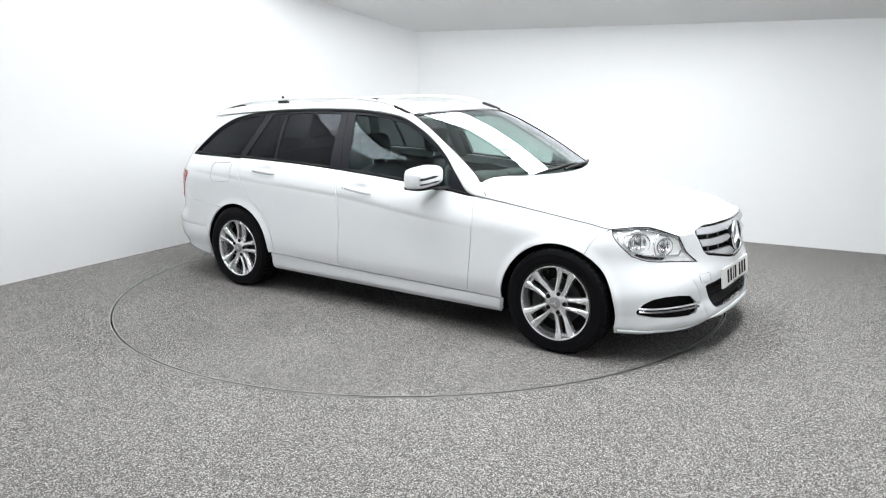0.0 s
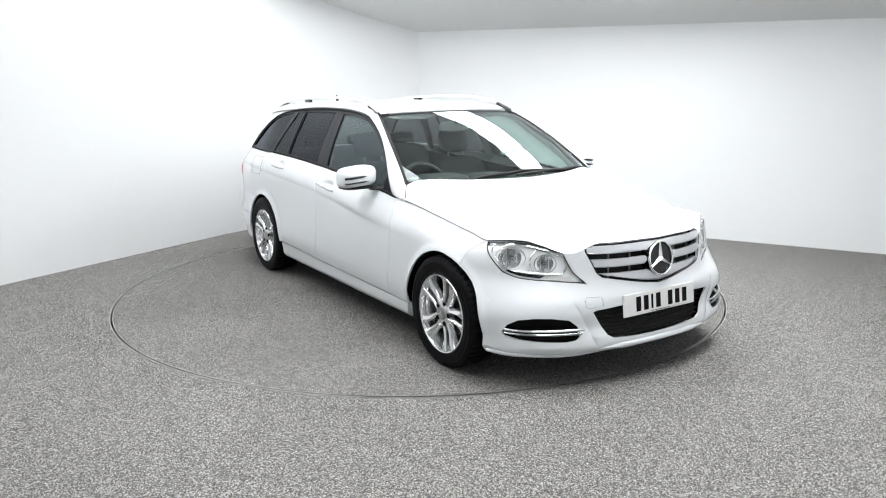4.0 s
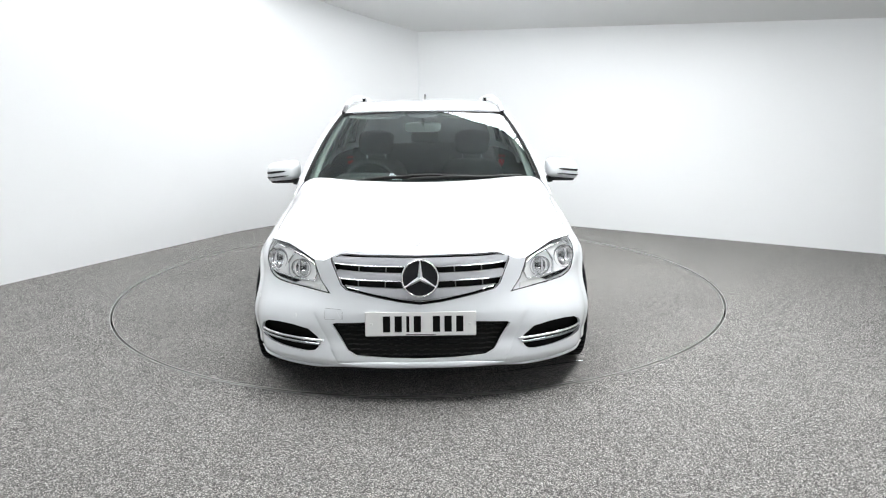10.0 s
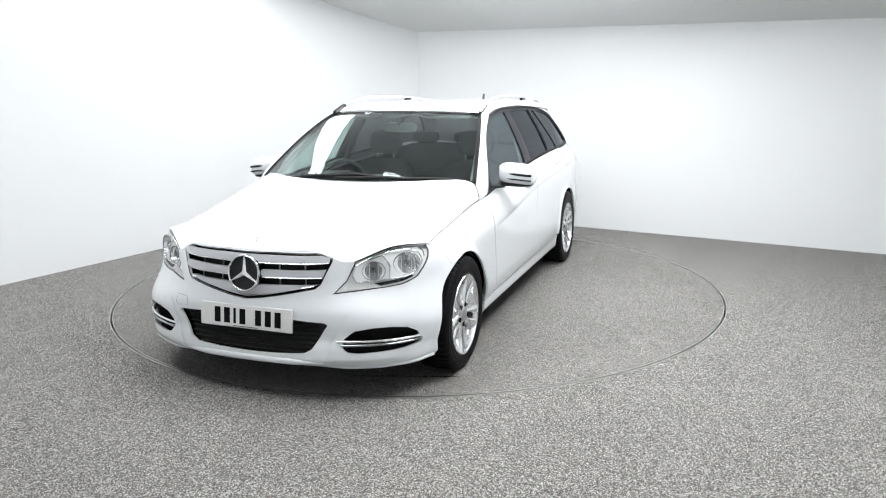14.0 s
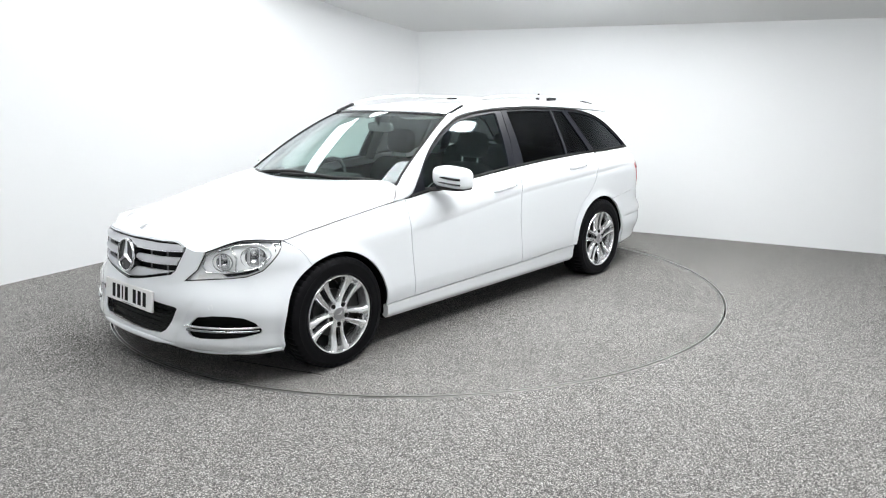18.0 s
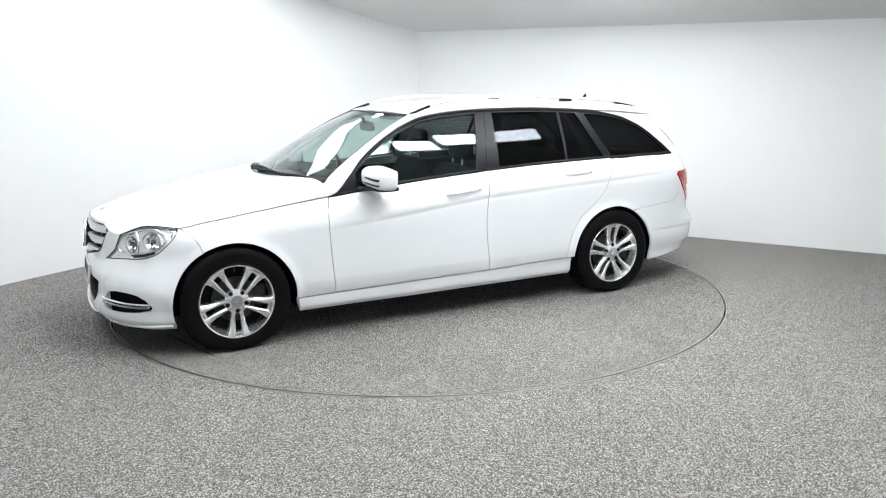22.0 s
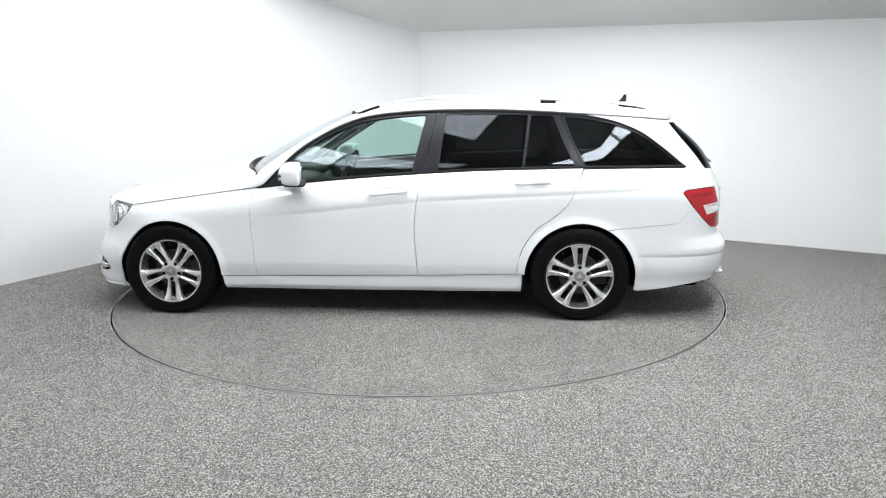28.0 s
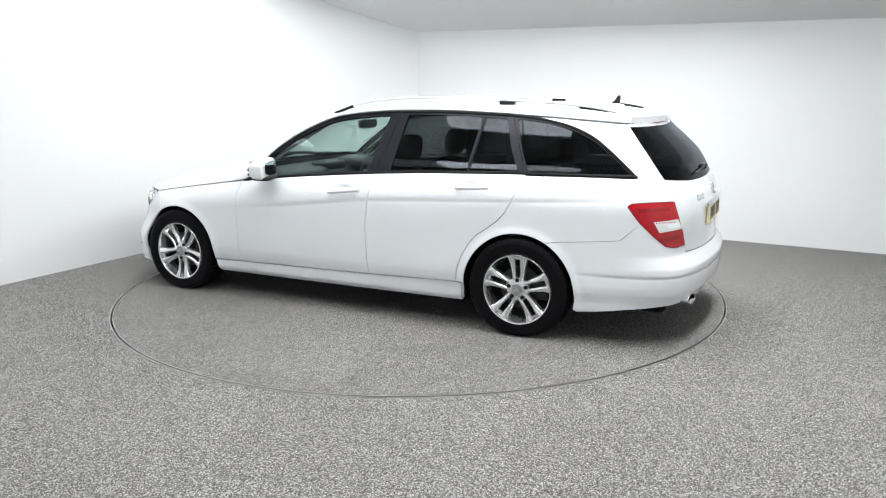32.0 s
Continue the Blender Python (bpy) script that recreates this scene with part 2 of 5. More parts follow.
def body(s, z):
    """The body's outer skin: s metres along the plan outline from the nose, at the height z."""
    s, z = np.broadcast_arrays(np.asarray(s, float), np.asarray(z, float))
    s2 = np.mod(s, 2 * SMAX)
    sign = np.where(s2 > SMAX, -1.0, 1.0)
    s2 = np.where(s2 > SMAX, 2 * SMAX - s2, s2)
    px, py = np.interp(s2, PS, PP[:, 0]), np.interp(s2, PS, PP[:, 1])
    nx, ny = np.interp(s2, PS, PN[:, 0]), np.interp(s2, PS, PN[:, 1])
    wf, wr = ramp(.3, .95, nx), ramp(.1, .8, -nx)
    d = swept(px) * ramp(.37, .60, z) + wf * front_in(z) + wr * rear_in(z) + (1 - wf - wr) * side_in(px, z) + ledge(px, z) + flank(px, py, z)
    return np.stack([px - nx * d, sign * (py - ny * d), z], -1)


GRID_S = np.linspace(0, SMAX, 700)


def s_side(x, z):
    """s on the left half where the skin has that x."""
    p = np.minimum.accumulate(body(GRID_S, z)[:, 0]) - GRID_S * 1e-6
    return float(np.interp(-x, -p, GRID_S))


def s_front(y, z):
    g = GRID_S[GRID_S < 1.4]
    return float(np.interp(y, body(g, z)[:, 1], g))


def s_rear(y, z):
    g = GRID_S[GRID_S > SMAX - 1.25]
    return float(np.interp(y, body(g, z)[::-1, 1], g[::-1]))


hood_c = curve((2.14, .675), (2.10, .720), (2.06, .742), (2.0, .764), (1.9, .791), (1.737, .83), (1.505, .879), (1.276, .913), (1.095, .940), (1.0, .953), (.7, .985))
hood_e = curve((.73, .868), (.862, .850), (1.0, .831), (1.13, .813), (1.26, .796), (1.4, .776), (1.53, .758), (1.655, .741), (1.75, .742), (1.87, .705), (1.96, .645), (2.13, .56))
hood_w = curve(*[(x, float(body(s_side(x, float(hood_e(x))), float(hood_e(x)))[1])) for x in np.arange(.79, 1.67, .054)], (1.80, .768), (2.13, .75))
hood_p = curve((.7, 12), (.8, 12), (.9, 11), (1.1, 8), (1.3, 5.5), (1.5, 3.8), (1.66, 2.9), (2.2, 2.7))     # how square its shoulders are
screen_c = curve((1.15, .865), (1.03, .943), (.8, 1.082), (.6, 1.190), (.4, 1.284), (.22, 1.353), (0, 1.42))
roof_c = curve((.4, 1.30), (.22, 1.352), (.1, 1.378), (-.1, 1.404), (-.3, 1.419), (-.7, 1.432), (-1.2, 1.428), (-1.6, 1.406), (-1.9, 1.366), (-2.1, 1.325))


def hood(x, y):
    a = np.abs(y)
    c, e = hood_c(x), hood_e(x)
    z = c - (c - e) * (a / hood_w(x)) ** hood_p(x) - .052 * ramp(1.80, 1.98, x) * ramp(.35, .49, a)
    z = z + .006 * ramp(.50, .44, a) * ramp(.9, 1.2, x)
    return np.stack([x, y, z], -1)


def screen(x, y):
    return np.stack([x, y, screen_c(x + .19 * (y / .72) ** 2) - .045 * (y / .70) ** 2 + .020 * ramp(.35, .80, np.abs(y))], -1)


def roof(x, y):
    flat = .021 * ramp(.15, -.55, x)
    return np.stack([x, y, roof_c(x) - flat - (.034 - flat) * (y / .55) ** 2 - .03 * (np.abs(y) / .6) ** 8], -1)


# ---------------------------------------------------------------- mesh tools
def part(name, bm, material, parent, label=""):
    """Links a bmesh as one mesh object under a thing or a part."""
    me = bpy.data.meshes.new(name)
    bm.to_mesh(me)
    bm.free()
    return link(name, me, material, parent, label)


def link(name, me, material, parent, label=""):
    me.materials.append(material)
    ob = new(name, me)
    ob.parent = parent
    if label:
        tagged(ob, label)
    return ob


def smooth(bm, flat_angle=35):
    for f in bm.faces:
        f.smooth = True
    lim = radians(flat_angle)
    for e in bm.edges:
        if len(e.link_faces) == 2 and e.calc_face_angle(0) > lim:
            e.smooth = False


def inside(points, loop):
    """Even-odd test of many points against a closed loop."""
    x, y = points[:, 0], points[:, 1]
    res = np.zeros(len(points), bool)
    a, b = loop, np.roll(loop, -1, 0)
    for (x0, y0), (x1, y1) in zip(a, b):
        if y0 == y1:
            continue
        c = (y0 > y) != (y1 > y)
        res ^= c & (x < (x1 - x0) * (y - y0) / (y1 - y0) + x0)
    return res


def resample(loop, step, closed=True):
    loop = np.asarray(loop, float)
    out = []
    n = len(loop)
    for i in range(n if closed else n - 1):
        p, q = loop[i], loop[(i + 1) % n]
        k = max(1, int(math.ceil(np.hypot(*(q - p)) / step)))
        out += [p + (q - p) * j / k for j in range(k)]
    if not closed:
        out.append(loop[-1])
    return np.array(out)


def area_of(loop):
    x, y = loop[:, 0], loop[:, 1]
    return 0.5 * np.sum(x * np.roll(y, -1) - y * np.roll(x, -1))


def shrink(loop, g):
    """Moves a closed loop inwards by g."""
    if not g:
        return loop
    p, q = np.roll(loop, 1, 0), np.roll(loop, -1, 0)
    d1, d2 = loop - p, q - loop
    d1 /= np.maximum(np.hypot(*d1.T), 1e-9)[:, None]
    d2 /= np.maximum(np.hypot(*d2.T), 1e-9)[:, None]
    sgn = 1 if area_of(loop) > 0 else -1
    n = np.stack([-(d1 + d2)[:, 1], (d1 + d2)[:, 0]], 1) * sgn
    n /= np.maximum(np.hypot(*n.T), 1e-6)[:, None]
    cosb = np.clip(np.abs(n[:, 0] * -d1[:, 1] + n[:, 1] * d1[:, 0]), 0.5, 1)
    return loop + n * (g / cosb)[:, None]


def edge_dist(points, loop):
    a, b = loop, np.roll(loop, -1, 0)
    best = np.full(len(points), 1e9)
    for p, q in zip(a, b):
        d = q - p
        t = np.clip(((points - p) @ d) / max(d @ d, 1e-12), 0, 1)
        best = np.minimum(best, np.hypot(*(points - p - t[:, None] * d).T))
    return best


def fill(loops, step, extra=None):
    """Triangles that fill a loop with holes: points and triangles."""
    pts = np.vstack(loops)
    edges, k = [], 0
    for lp in loops:
        n = len(lp)
        edges += [(k + i, k + (i + 1) % n) for i in range(n)]
        k += n
    lo, hi = loops[0].min(0), loops[0].max(0)
    gx, gy = np.meshgrid(np.arange(lo[0], hi[0], step), np.arange(lo[1], hi[1], step * 0.87))
    gx = gx + (np.arange(gx.shape[0]) % 2)[:, None] * step * 0.5
    g = np.stack([gx.ravel(), gy.ravel()], 1)
    if extra is not None:
        near = np.array([np.min(np.hypot(*(extra - r).T)) if lo[0] - 1 < r[0] < hi[0] + 1 else 1 for r in g])
        g = np.vstack([g[near > step * 0.5], extra])
    keep = inside(g, loops[0])
    for h in loops[1:]:
        keep &= ~inside(g, h)
    g = g[keep]
    for lp in loops:
        if len(g):
            g = g[edge_dist(g, lp) > step * 0.3]
    allp = np.vstack([pts, g]) if len(g) else pts
    v, _, f, *_ = delaunay_2d_cdt([Vector((float(a), float(b))) for a, b in allp], edges, [], 0, 1e-7)
    v = np.array([(p.x, p.y) for p in v])
    f = np.array([t for t in f if len(t) == 3])
    c = v[f].mean(1)
    keep = inside(c, loops[0])
    for h in loops[1:]:
        keep &= ~inside(c, h)
    return v, f[keep]


def skin(name, loop, fn, material, parent, holes=(), step=0.022, gap=0.002, deep=0.0, thick=0.010, side=1, label="", edge=0.016, lift=None, extra=None):
    """A sheet of bodywork: a closed outline in the surface's own coordinates, laid on the surface fn with a turned-in edge.
    deep: how far it lies under the surface; side: -1 mirrors it to the car's other side."""
    loops = [shrink(resample(loop, edge), gap)] + [resample(h, edge) for h in holes]
    v, f = fill(loops, step, extra)
    a, b = v[:, 0], v[:, 1]
    e = 1e-3
    p = fn(a, b)
    du, dv = fn(a + e, b) - fn(a - e, b), fn(a, b + e) - fn(a, b - e)
    n = np.cross(du, dv)
    n /= np.maximum(np.linalg.norm(n, axis=1), 1e-12)[:, None]
    ref = p - np.array([0, 0, 0.6])
    if np.sum(np.einsum("ij,ij->i", n, ref * (0.3, 1, 1))) < 0:
        n = -n
    if lift is not None:
        p = p + n * lift(a, b)[:, None]
    p = p - n * deep
    if side < 0:
        p, n = p * (1, -1, 1), n * (1, -1, 1)
    t = p[f]
    fl = np.einsum("ij,ij->i", np.cross(t[:, 1] - t[:, 0], t[:, 2] - t[:, 0]), n[f[:, 0]]) < 0
    f = f.copy()
    f[fl] = f[fl][:, ::-1]
    cnt = collections.Counter()
    for tri in f:
        for i in range(3):
            cnt[(int(tri[i]), int(tri[(i + 1) % 3]))] += 1
    rim = [k for k in cnt if (k[1], k[0]) not in cnt]
    verts, norms, faces = [tuple(q) for q in p], [tuple(q) for q in n], [tuple(int(i) for i in tri) for tri in f]
    back = {}
    if thick:
        for i, j in rim:
            out = np.cross(n[i], p[j] - p[i])
            out = -out / max(np.linalg.norm(out), 1e-12)
            base = len(verts)
            for k, dp in ((i, 0), (j, 0), (j, thick), (i, thick)):
                verts.append(tuple(p[k] - n[k] * dp))
                norms.append(tuple(out))
            faces.append((base + 1, base, base + 3, base + 2))
        base = len(verts)
        verts += [tuple(q) for q in p - n * thick]
        norms += [tuple(-q) for q in n]
        faces += [tuple(base + int(i) for i in tri[::-1]) for tri in f]
    me = bpy.data.meshes.new(name)
    me.from_pydata(verts, [], faces)
    me.shade_smooth()
    me.normals_split_custom_set_from_vertices(norms)
    return link(name, me, material, parent, label)


def box(bm, x0, x1, y0, y1, z0, z1, bevel=0.0, seg=2):
    vs = [bm.verts.new((x, y, z)) for x in (x0, x1) for y in (y0, y1) for z in (z0, z1)]
    q = [(0, 1, 3, 2), (4, 6, 7, 5), (0, 4, 5, 1), (2, 3, 7, 6), (0, 2, 6, 4), (1, 5, 7, 3)]
    fs = [bm.faces.new([vs[i] for i in k]) for k in q]
    if bevel:
        es = list({e for f in fs for e in f.edges})
        bmesh.ops.bevel(bm, geom=es, offset=bevel, segments=seg, affect="EDGES", profile=0.5)
    return vs


def pillow(bm, c, r, e=0.5, nu=24, nv=14, m=None):
    """A rounded block: centre, half sizes and roundness (1 a ball, 0.2 nearly a box)."""
    def pw(v):
        return math.copysign(abs(v) ** e, v)
    rows = []
    for j in range(nv + 1):
        ph = -math.pi / 2 + math.pi * j / nv
        row = []
        for i in range(nu):
            th = 2 * math.pi * i / nu
            v = Vector((r[0] * pw(math.cos(ph)) * pw(math.cos(th)), r[1] * pw(math.cos(ph)) * pw(math.sin(th)), r[2] * pw(math.sin(ph))))
            row.append(bm.verts.new((m @ v if m else v) + Vector(c)))
        rows.append(row)
    for j in range(nv):
        for i in range(nu):
            bm.faces.new([rows[j][i], rows[j][(i + 1) % nu], rows[j + 1][(i + 1) % nu], rows[j + 1][i]])
    bmesh.ops.remove_doubles(bm, verts=bm.verts[:], dist=1e-5)
    for f in bm.faces:
        f.smooth = True
    return bm


def lathe(bm, prof, n=64, axis="y", c=(0, 0, 0)):
    """Turns a profile of (radius, along) round an axis."""
    rows = []
    for r, h in prof:
        row = []
        for i in range(n):
            a = 2 * math.pi * i / n
            u, w = r * math.cos(a), r * math.sin(a)
            p = {"y": (u, h, w), "x": (h, u, w), "z": (u, w, h)}[axis]
            row.append(bm.verts.new(Vector(p) + Vector(c)))
        rows.append(row)
    for j in range(len(rows) - 1):
        for i in range(n):
            bm.faces.new([rows[j][i], rows[j][(i + 1) % n], rows[j + 1][(i + 1) % n], rows[j + 1][i]])
    return bm


def sweep(bm, path, ru, rv, n=10, up=(0, 0, 1), cap=True, taper=None):
    """A rounded bar along a path; ru across, rv along up."""
    path = [Vector(p) for p in path]
    rows = []
    for i, p in enumerate(path):
        t = (path[min(i + 1, len(path) - 1)] - path[max(i - 1, 0)]).normalized()
        sidev = t.cross(Vector(up)).normalized()
        upv = sidev.cross(t)
        k = taper(i / (len(path) - 1)) if taper else 1
        rows.append([bm.verts.new(p + sidev * ru * k * math.cos(2 * math.pi * j / n) + upv * rv * k * math.sin(2 * math.pi * j / n)) for j in range(n)])
    for a, b in zip(rows, rows[1:]):
        for j in range(n):
            bm.faces.new([a[j], a[(j + 1) % n], b[(j + 1) % n], b[j]])
    if cap:
        bm.faces.new(rows[0][::-1])
        bm.faces.new(rows[-1])
    bmesh.ops.recalc_face_normals(bm, faces=bm.faces[:])
    smooth(bm, 50)
    return bm


def prism(bm, loop, fn_low, fn_high):
    """A closed block over a flat outline."""
    lo = [bm.verts.new(fn_low(*p)) for p in loop]
    hi = [bm.verts.new(fn_high(*p)) for p in loop]
    n = len(loop)
    bm.faces.new(hi)
    bm.faces.new(lo[::-1])
    for i in range(n):
        bm.faces.new([lo[i], lo[(i + 1) % n], hi[(i + 1) % n], hi[i]])
    bmesh.ops.recalc_face_normals(bm, faces=bm.faces[:])
    return bm


# ---------------------------------------------------------------- the studio room
U = Vector((0.542, 0.840, 0)).normalized()      # along the one long wall
V = Vector((0.840, -0.542, 0)).normalized()     # along the other, square to it
U1 = Vector((0.5223, 0.8527, 0)).normalized()   # the first wall is not quite square
ROOM_A, ROOM_B = Vector((-1.546, 3.046, 0)), Vector((0.002, 3.456, 0))
ROOM_R = ROOM_B + V * 7.0
ROOM_L = ROOM_A - U1 * 8.9
ROUND_A, ROUND_B = ROOM_A - U1 * 1.1, ROOM_A + (ROOM_B - ROOM_A) * 0.85     # ends of the rounded corner
ROOM_C = ROOM_L + V * (ROOM_R - ROOM_A).dot(V)
CEIL_H = 3.30


def wall(name, p, q, label):
    d = (q - p).normalized()
    out = Vector((-d.y, d.x, 0))
    bm = bmesh.new()
    e = d * 0.12
    loop = [p - e, q + e, q + e + out * 0.12, p - e + out * 0.12]
    prism(bm, [(v.x, v.y) for v in loop], lambda x, y: (x, y, -0.1), lambda x, y: (x, y, 4.6))
    ob = part(name, bm, WALL, None)
    return tagged(ob, label, "wall", kind="structure")


wall("wall_1", ROOM_L, ROUND_A, "smooth white painted studio wall meeting the grey carpet")


def rounded_wall():
    """The narrow wall across the corner, run into the first wall in one smooth bend."""
    inner = []
    for i in range(33):
        t = i / 32
        inner.append(ROUND_A * (1 - t) ** 2 + ROOM_A * (2 * t * (1 - t)) + ROUND_B * t * t)
    inner.append(ROOM_B)
    outer = [ROOM_B + Vector((-.05, .15, 0)), ROOM_A + Vector((-.22, .16, 0)), ROUND_A + Vector((-.12, .07, 0))]
    bm = bmesh.new()
    prism(bm, [(v.x, v.y) for v in inner + outer], lambda x, y: (x, y, -0.1), lambda x, y: (x, y, 4.6))
    smooth(bm, 12)
    tagged(part("wall_2", bm, WALL, None), "narrow white painted studio wall bending round the corner", "wall", kind="structure")


rounded_wall()
wall("wall_3", ROOM_B, ROOM_R, "smooth white painted studio wall, slightly warmer in tone")
wall("wall_4", ROOM_R, ROOM_C, "white painted studio wall behind the viewpoint")
wall("wall_5", ROOM_C, ROOM_L, "white painted studio end wall")


def build_ceiling():
    loop = [ROOM_A, ROOM_B, ROOM_R, ROOM_C, ROOM_L]

    def slope(p):
        return 2.14 - 0.195 * p.x - 0.27 * (p.y - 3.46) - CEIL_H

    low, high = [], []
    for i, p in enumerate(loop):
        q = loop[(i + 1) % len(loop)]
        a, b = slope(p), slope(q)
        (low if a < 0 else high).append(p)
        if a * b < 0:
            m = p + (q - p) * (a / (a - b))
            low.append(m)
            high.append(m)
    mid = sum(loop, Vector()) / len(loop)

    def grow(pts):
        return [(mid.x + (p.x - mid.x) * 1.02, mid.y + (p.y - mid.y) * 1.02) for p in pts]

    bm = bmesh.new()
    prism(bm, grow(low), lambda x, y: (x, y, slope(Vector((x, y))) + CEIL_H), lambda x, y: (x, y, slope(Vector((x, y))) + CEIL_H + 0.1))
    prism(bm, grow(high), lambda x, y: (x, y, CEIL_H), lambda x, y: (x, y, CEIL_H + 0.1))
    tagged(part("ceiling", bm, CEIL, None), "pale grey studio ceiling canted down towards the back", "ceiling", kind="structure")


build_ceiling()


def light_panel(u0, u1, v0, v1, power, canted=False):
    """A flat bright light box hung just under the ceiling; u and v are metres along the two long walls from the turntable's middle."""
    c = U * ((u0 + u1) / 2) + V * ((v0 + v1) / 2)

    def under(x, y):
        return (2.14 - 0.195 * x - 0.27 * (y - 3.46) if canted else CEIL_H) - 0.05

    root = new("ceiling_light", None)
    root.location = (c.x, c.y, under(c.x, c.y))
    tagged(root, "large flat white light box under the ceiling, lit", "ceiling light", "studio light boxes")
    for nm, g, z0, z1, mt in (("frame", 0.012, 0.006, 0.045, PLASTIC), ("diffuser", 0.0, 0.0, 0.03, glow("lit_diffuser", (0.97, 0.985, 1.0), PANEL_LIGHT * power))):
        bm = bmesh.new()
        loop = [U * (u + g * a) + V * (v + g * b) - c for u, v, a, b in ((u0, v0, -1, -1), (u1, v0, 1, -1), (u1, v1, 1, 1), (u0, v1, -1, 1))]
        h = under(c.x, c.y)
        prism(bm, [(p.x, p.y) for p in loop], lambda x, y: (x, y, under(x + c.x, y + c.y) - h + z0), lambda x, y: (x, y, under(x + c.x, y + c.y) - h + z1))
        part(nm, bm, mt, root)
    return root


for spec in LIGHT_PANELS:
    light_panel(*spec)


def ring(bm, r0, r1, z0, z1, n=256):
    return lathe(bm, [(r0, z0), (r0, z1), (r1, z1), (r1, z0), (r0, z0)], n, "z")


def build_floor():
    a = np.linspace(0, 2 * np.pi, 257)[:-1]
    hole = np.stack([np.cos(a), np.sin(a)], 1) * (DISC_R + 0.0175)
    mid = np.array([-1.2, -3.8])
    outer = np.array([(p.x, p.y) for p in (ROOM_A, ROOM_B, ROOM_R, ROOM_C, ROOM_L)])
    outer = mid + (outer - mid) * 1.03
    v, f = fill([resample(outer, 0.6), hole], 0.6)
    me = bpy.data.meshes.new("floor")
    f = np.array([t if np.cross(v[t[1]] - v[t[0]], v[t[2]] - v[t[0]]) > 0 else t[::-1] for t in f])
    me.from_pydata([(x, y, 0) for x, y in v], [], [tuple(int(i) for i in t) for t in f])
    floor = tagged(link("floor", me, CARPET, None), "grey speckled short-pile carpet floor", "floor", kind="structure")
    bm = bmesh.new()
    ring(bm, DISC_R + 0.0135, DISC_R + 0.018, -0.05, 0.002)
    part("edge_strip", bm, STEEL, floor, "thin steel strip round the turntable opening")
    bm = bmesh.new()
    lathe(bm, [(0.01, -0.05), (DISC_R + 0.05, -0.05)], 128, "z")
    part("pit", bm, GAP, floor)


build_floor()


def build_turntable():
    root = new("turntable", None)
    tagged(root, "large round carpeted turntable flush with the floor, turning", "turntable")
    bm = bmesh.new()
    lathe(bm, [(0.001, -0.03), (DISC_R - 0.004, -0.03), (DISC_R - 0.004, 0.0), (0.001, 0.0)], 256, "z")
    bmesh.ops.recalc_face_normals(bm, faces=bm.faces[:])
    part("disc", bm, CARPET_DISC, root, "worn grey carpet disc")
    bm = bmesh.new()
    ring(bm, DISC_R - 0.004, DISC_R, -0.04, 0.002)
    part("edge_strip", bm, STEEL, root, "thin steel edge of the disc")
    bm = bmesh.new()
    sweep(bm, [(1.95, 0.37, 0.001), (1.86, 0.645, 0.001), (1.765, 0.928, 0.001)], 0.0022, 0.0015, 6)
    part("seam_line", bm, DARK_CHROME, root, "thin metal seam strip in the carpet")
    return root


turntable = build_turntable()


def fleck(name, x, y, r, turn):
    bm = bmesh.new()
    pillow(bm, (0, 0, 0), (r, r * .35, r * .3), .8, 10, 6, Euler((0, 0, turn)).to_matrix())
    ob = part(name, bm, INK, None)
    ob.location = (x, y, r * .28)
    return tagged(ob, "tiny dark crumb lying on the grey carpet", "crumb", "crumbs on the carpet")


for k, (x, y, r) in enumerate(((.521, -2.893, .006), (-1.62, -2.122, .005))):
    fleck("crumb", x, y, r, k * 1.1)


# ---------------------------------------------------------------- the car: outlines on the skin
car = new("estate_car", None)
tagged(car, "white five-door estate car with roof rails, parked on a turntable", "car")

dlo_top = curve((.737, .866), (.635, .962), (.526, 1.069), (.397, 1.160), (.230, 1.247), (.042, 1.312), (-.148, 1.337), (-.376, 1.350),
                (-.716, 1.352), (-1.09, 1.340), (-1.348, 1.323), (-1.567, 1.286), (-1.747, 1.217), (-1.889, 1.118), (-2.038, .992))
rail_low = curve((.862, .849), (.79, .857), (.737, .872), (.635, .966), (.526, 1.073), (.397, 1.164), (.230, 1.251), (.042, 1.316), (-.148, 1.341), (-.376, 1.354),
                 (-.716, 1.356), (-1.09, 1.344), (-1.348, 1.328), (-1.6, 1.312), (-1.93, 1.285))
sill_top = curve((1.1, .268), (.986, .270), (-.319, .290), (-.996, .306), (-1.1, .306))
SEAM_A = [(.775, .856), (.798, .76), (.799, .689), (.797, .6), (.792, .499), (.783, .38), (.773, .274)]
SEAM_B = [(-.341, .953), (-.330, .86), (-.314, .770), (-.303, .69), (-.298, .622), (-.300, .54), (-.304, .473), (-.319, .292)]
SEAM_C = [(-1.389, .992), (-1.36, .91), (-1.323, .828), (-1.285, .76), (-1.236, .709), (-1.165, .655), (-1.094, .609), (-1.045, .545), (-1.005, .479), (-.975, .40), (-.962, .306)]
TAIL_LAMP = [(-2.013, .838), (-2.032, .855), (-2.13, .861), (-2.240, .861), (-2.268, .77), (-2.288, .68), (-2.300, .599), (-2.262, .594), (-2.215, .607), (-2.155, .665), (-2.08, .748)]
ARCH_R, ARCH_Z = .356, .287


def arch(xa, a0, a1, n=26, r=ARCH_R):
    """Points of a wheel arch from angle a0 to a1 (degrees, 0 forwards, 90 up)."""
    return [(xa + r * math.cos(radians(a0 + (a1 - a0) * i / n)), ARCH_Z + r * math.sin(radians(a0 + (a1 - a0) * i / n))) for i in range(n + 1)]


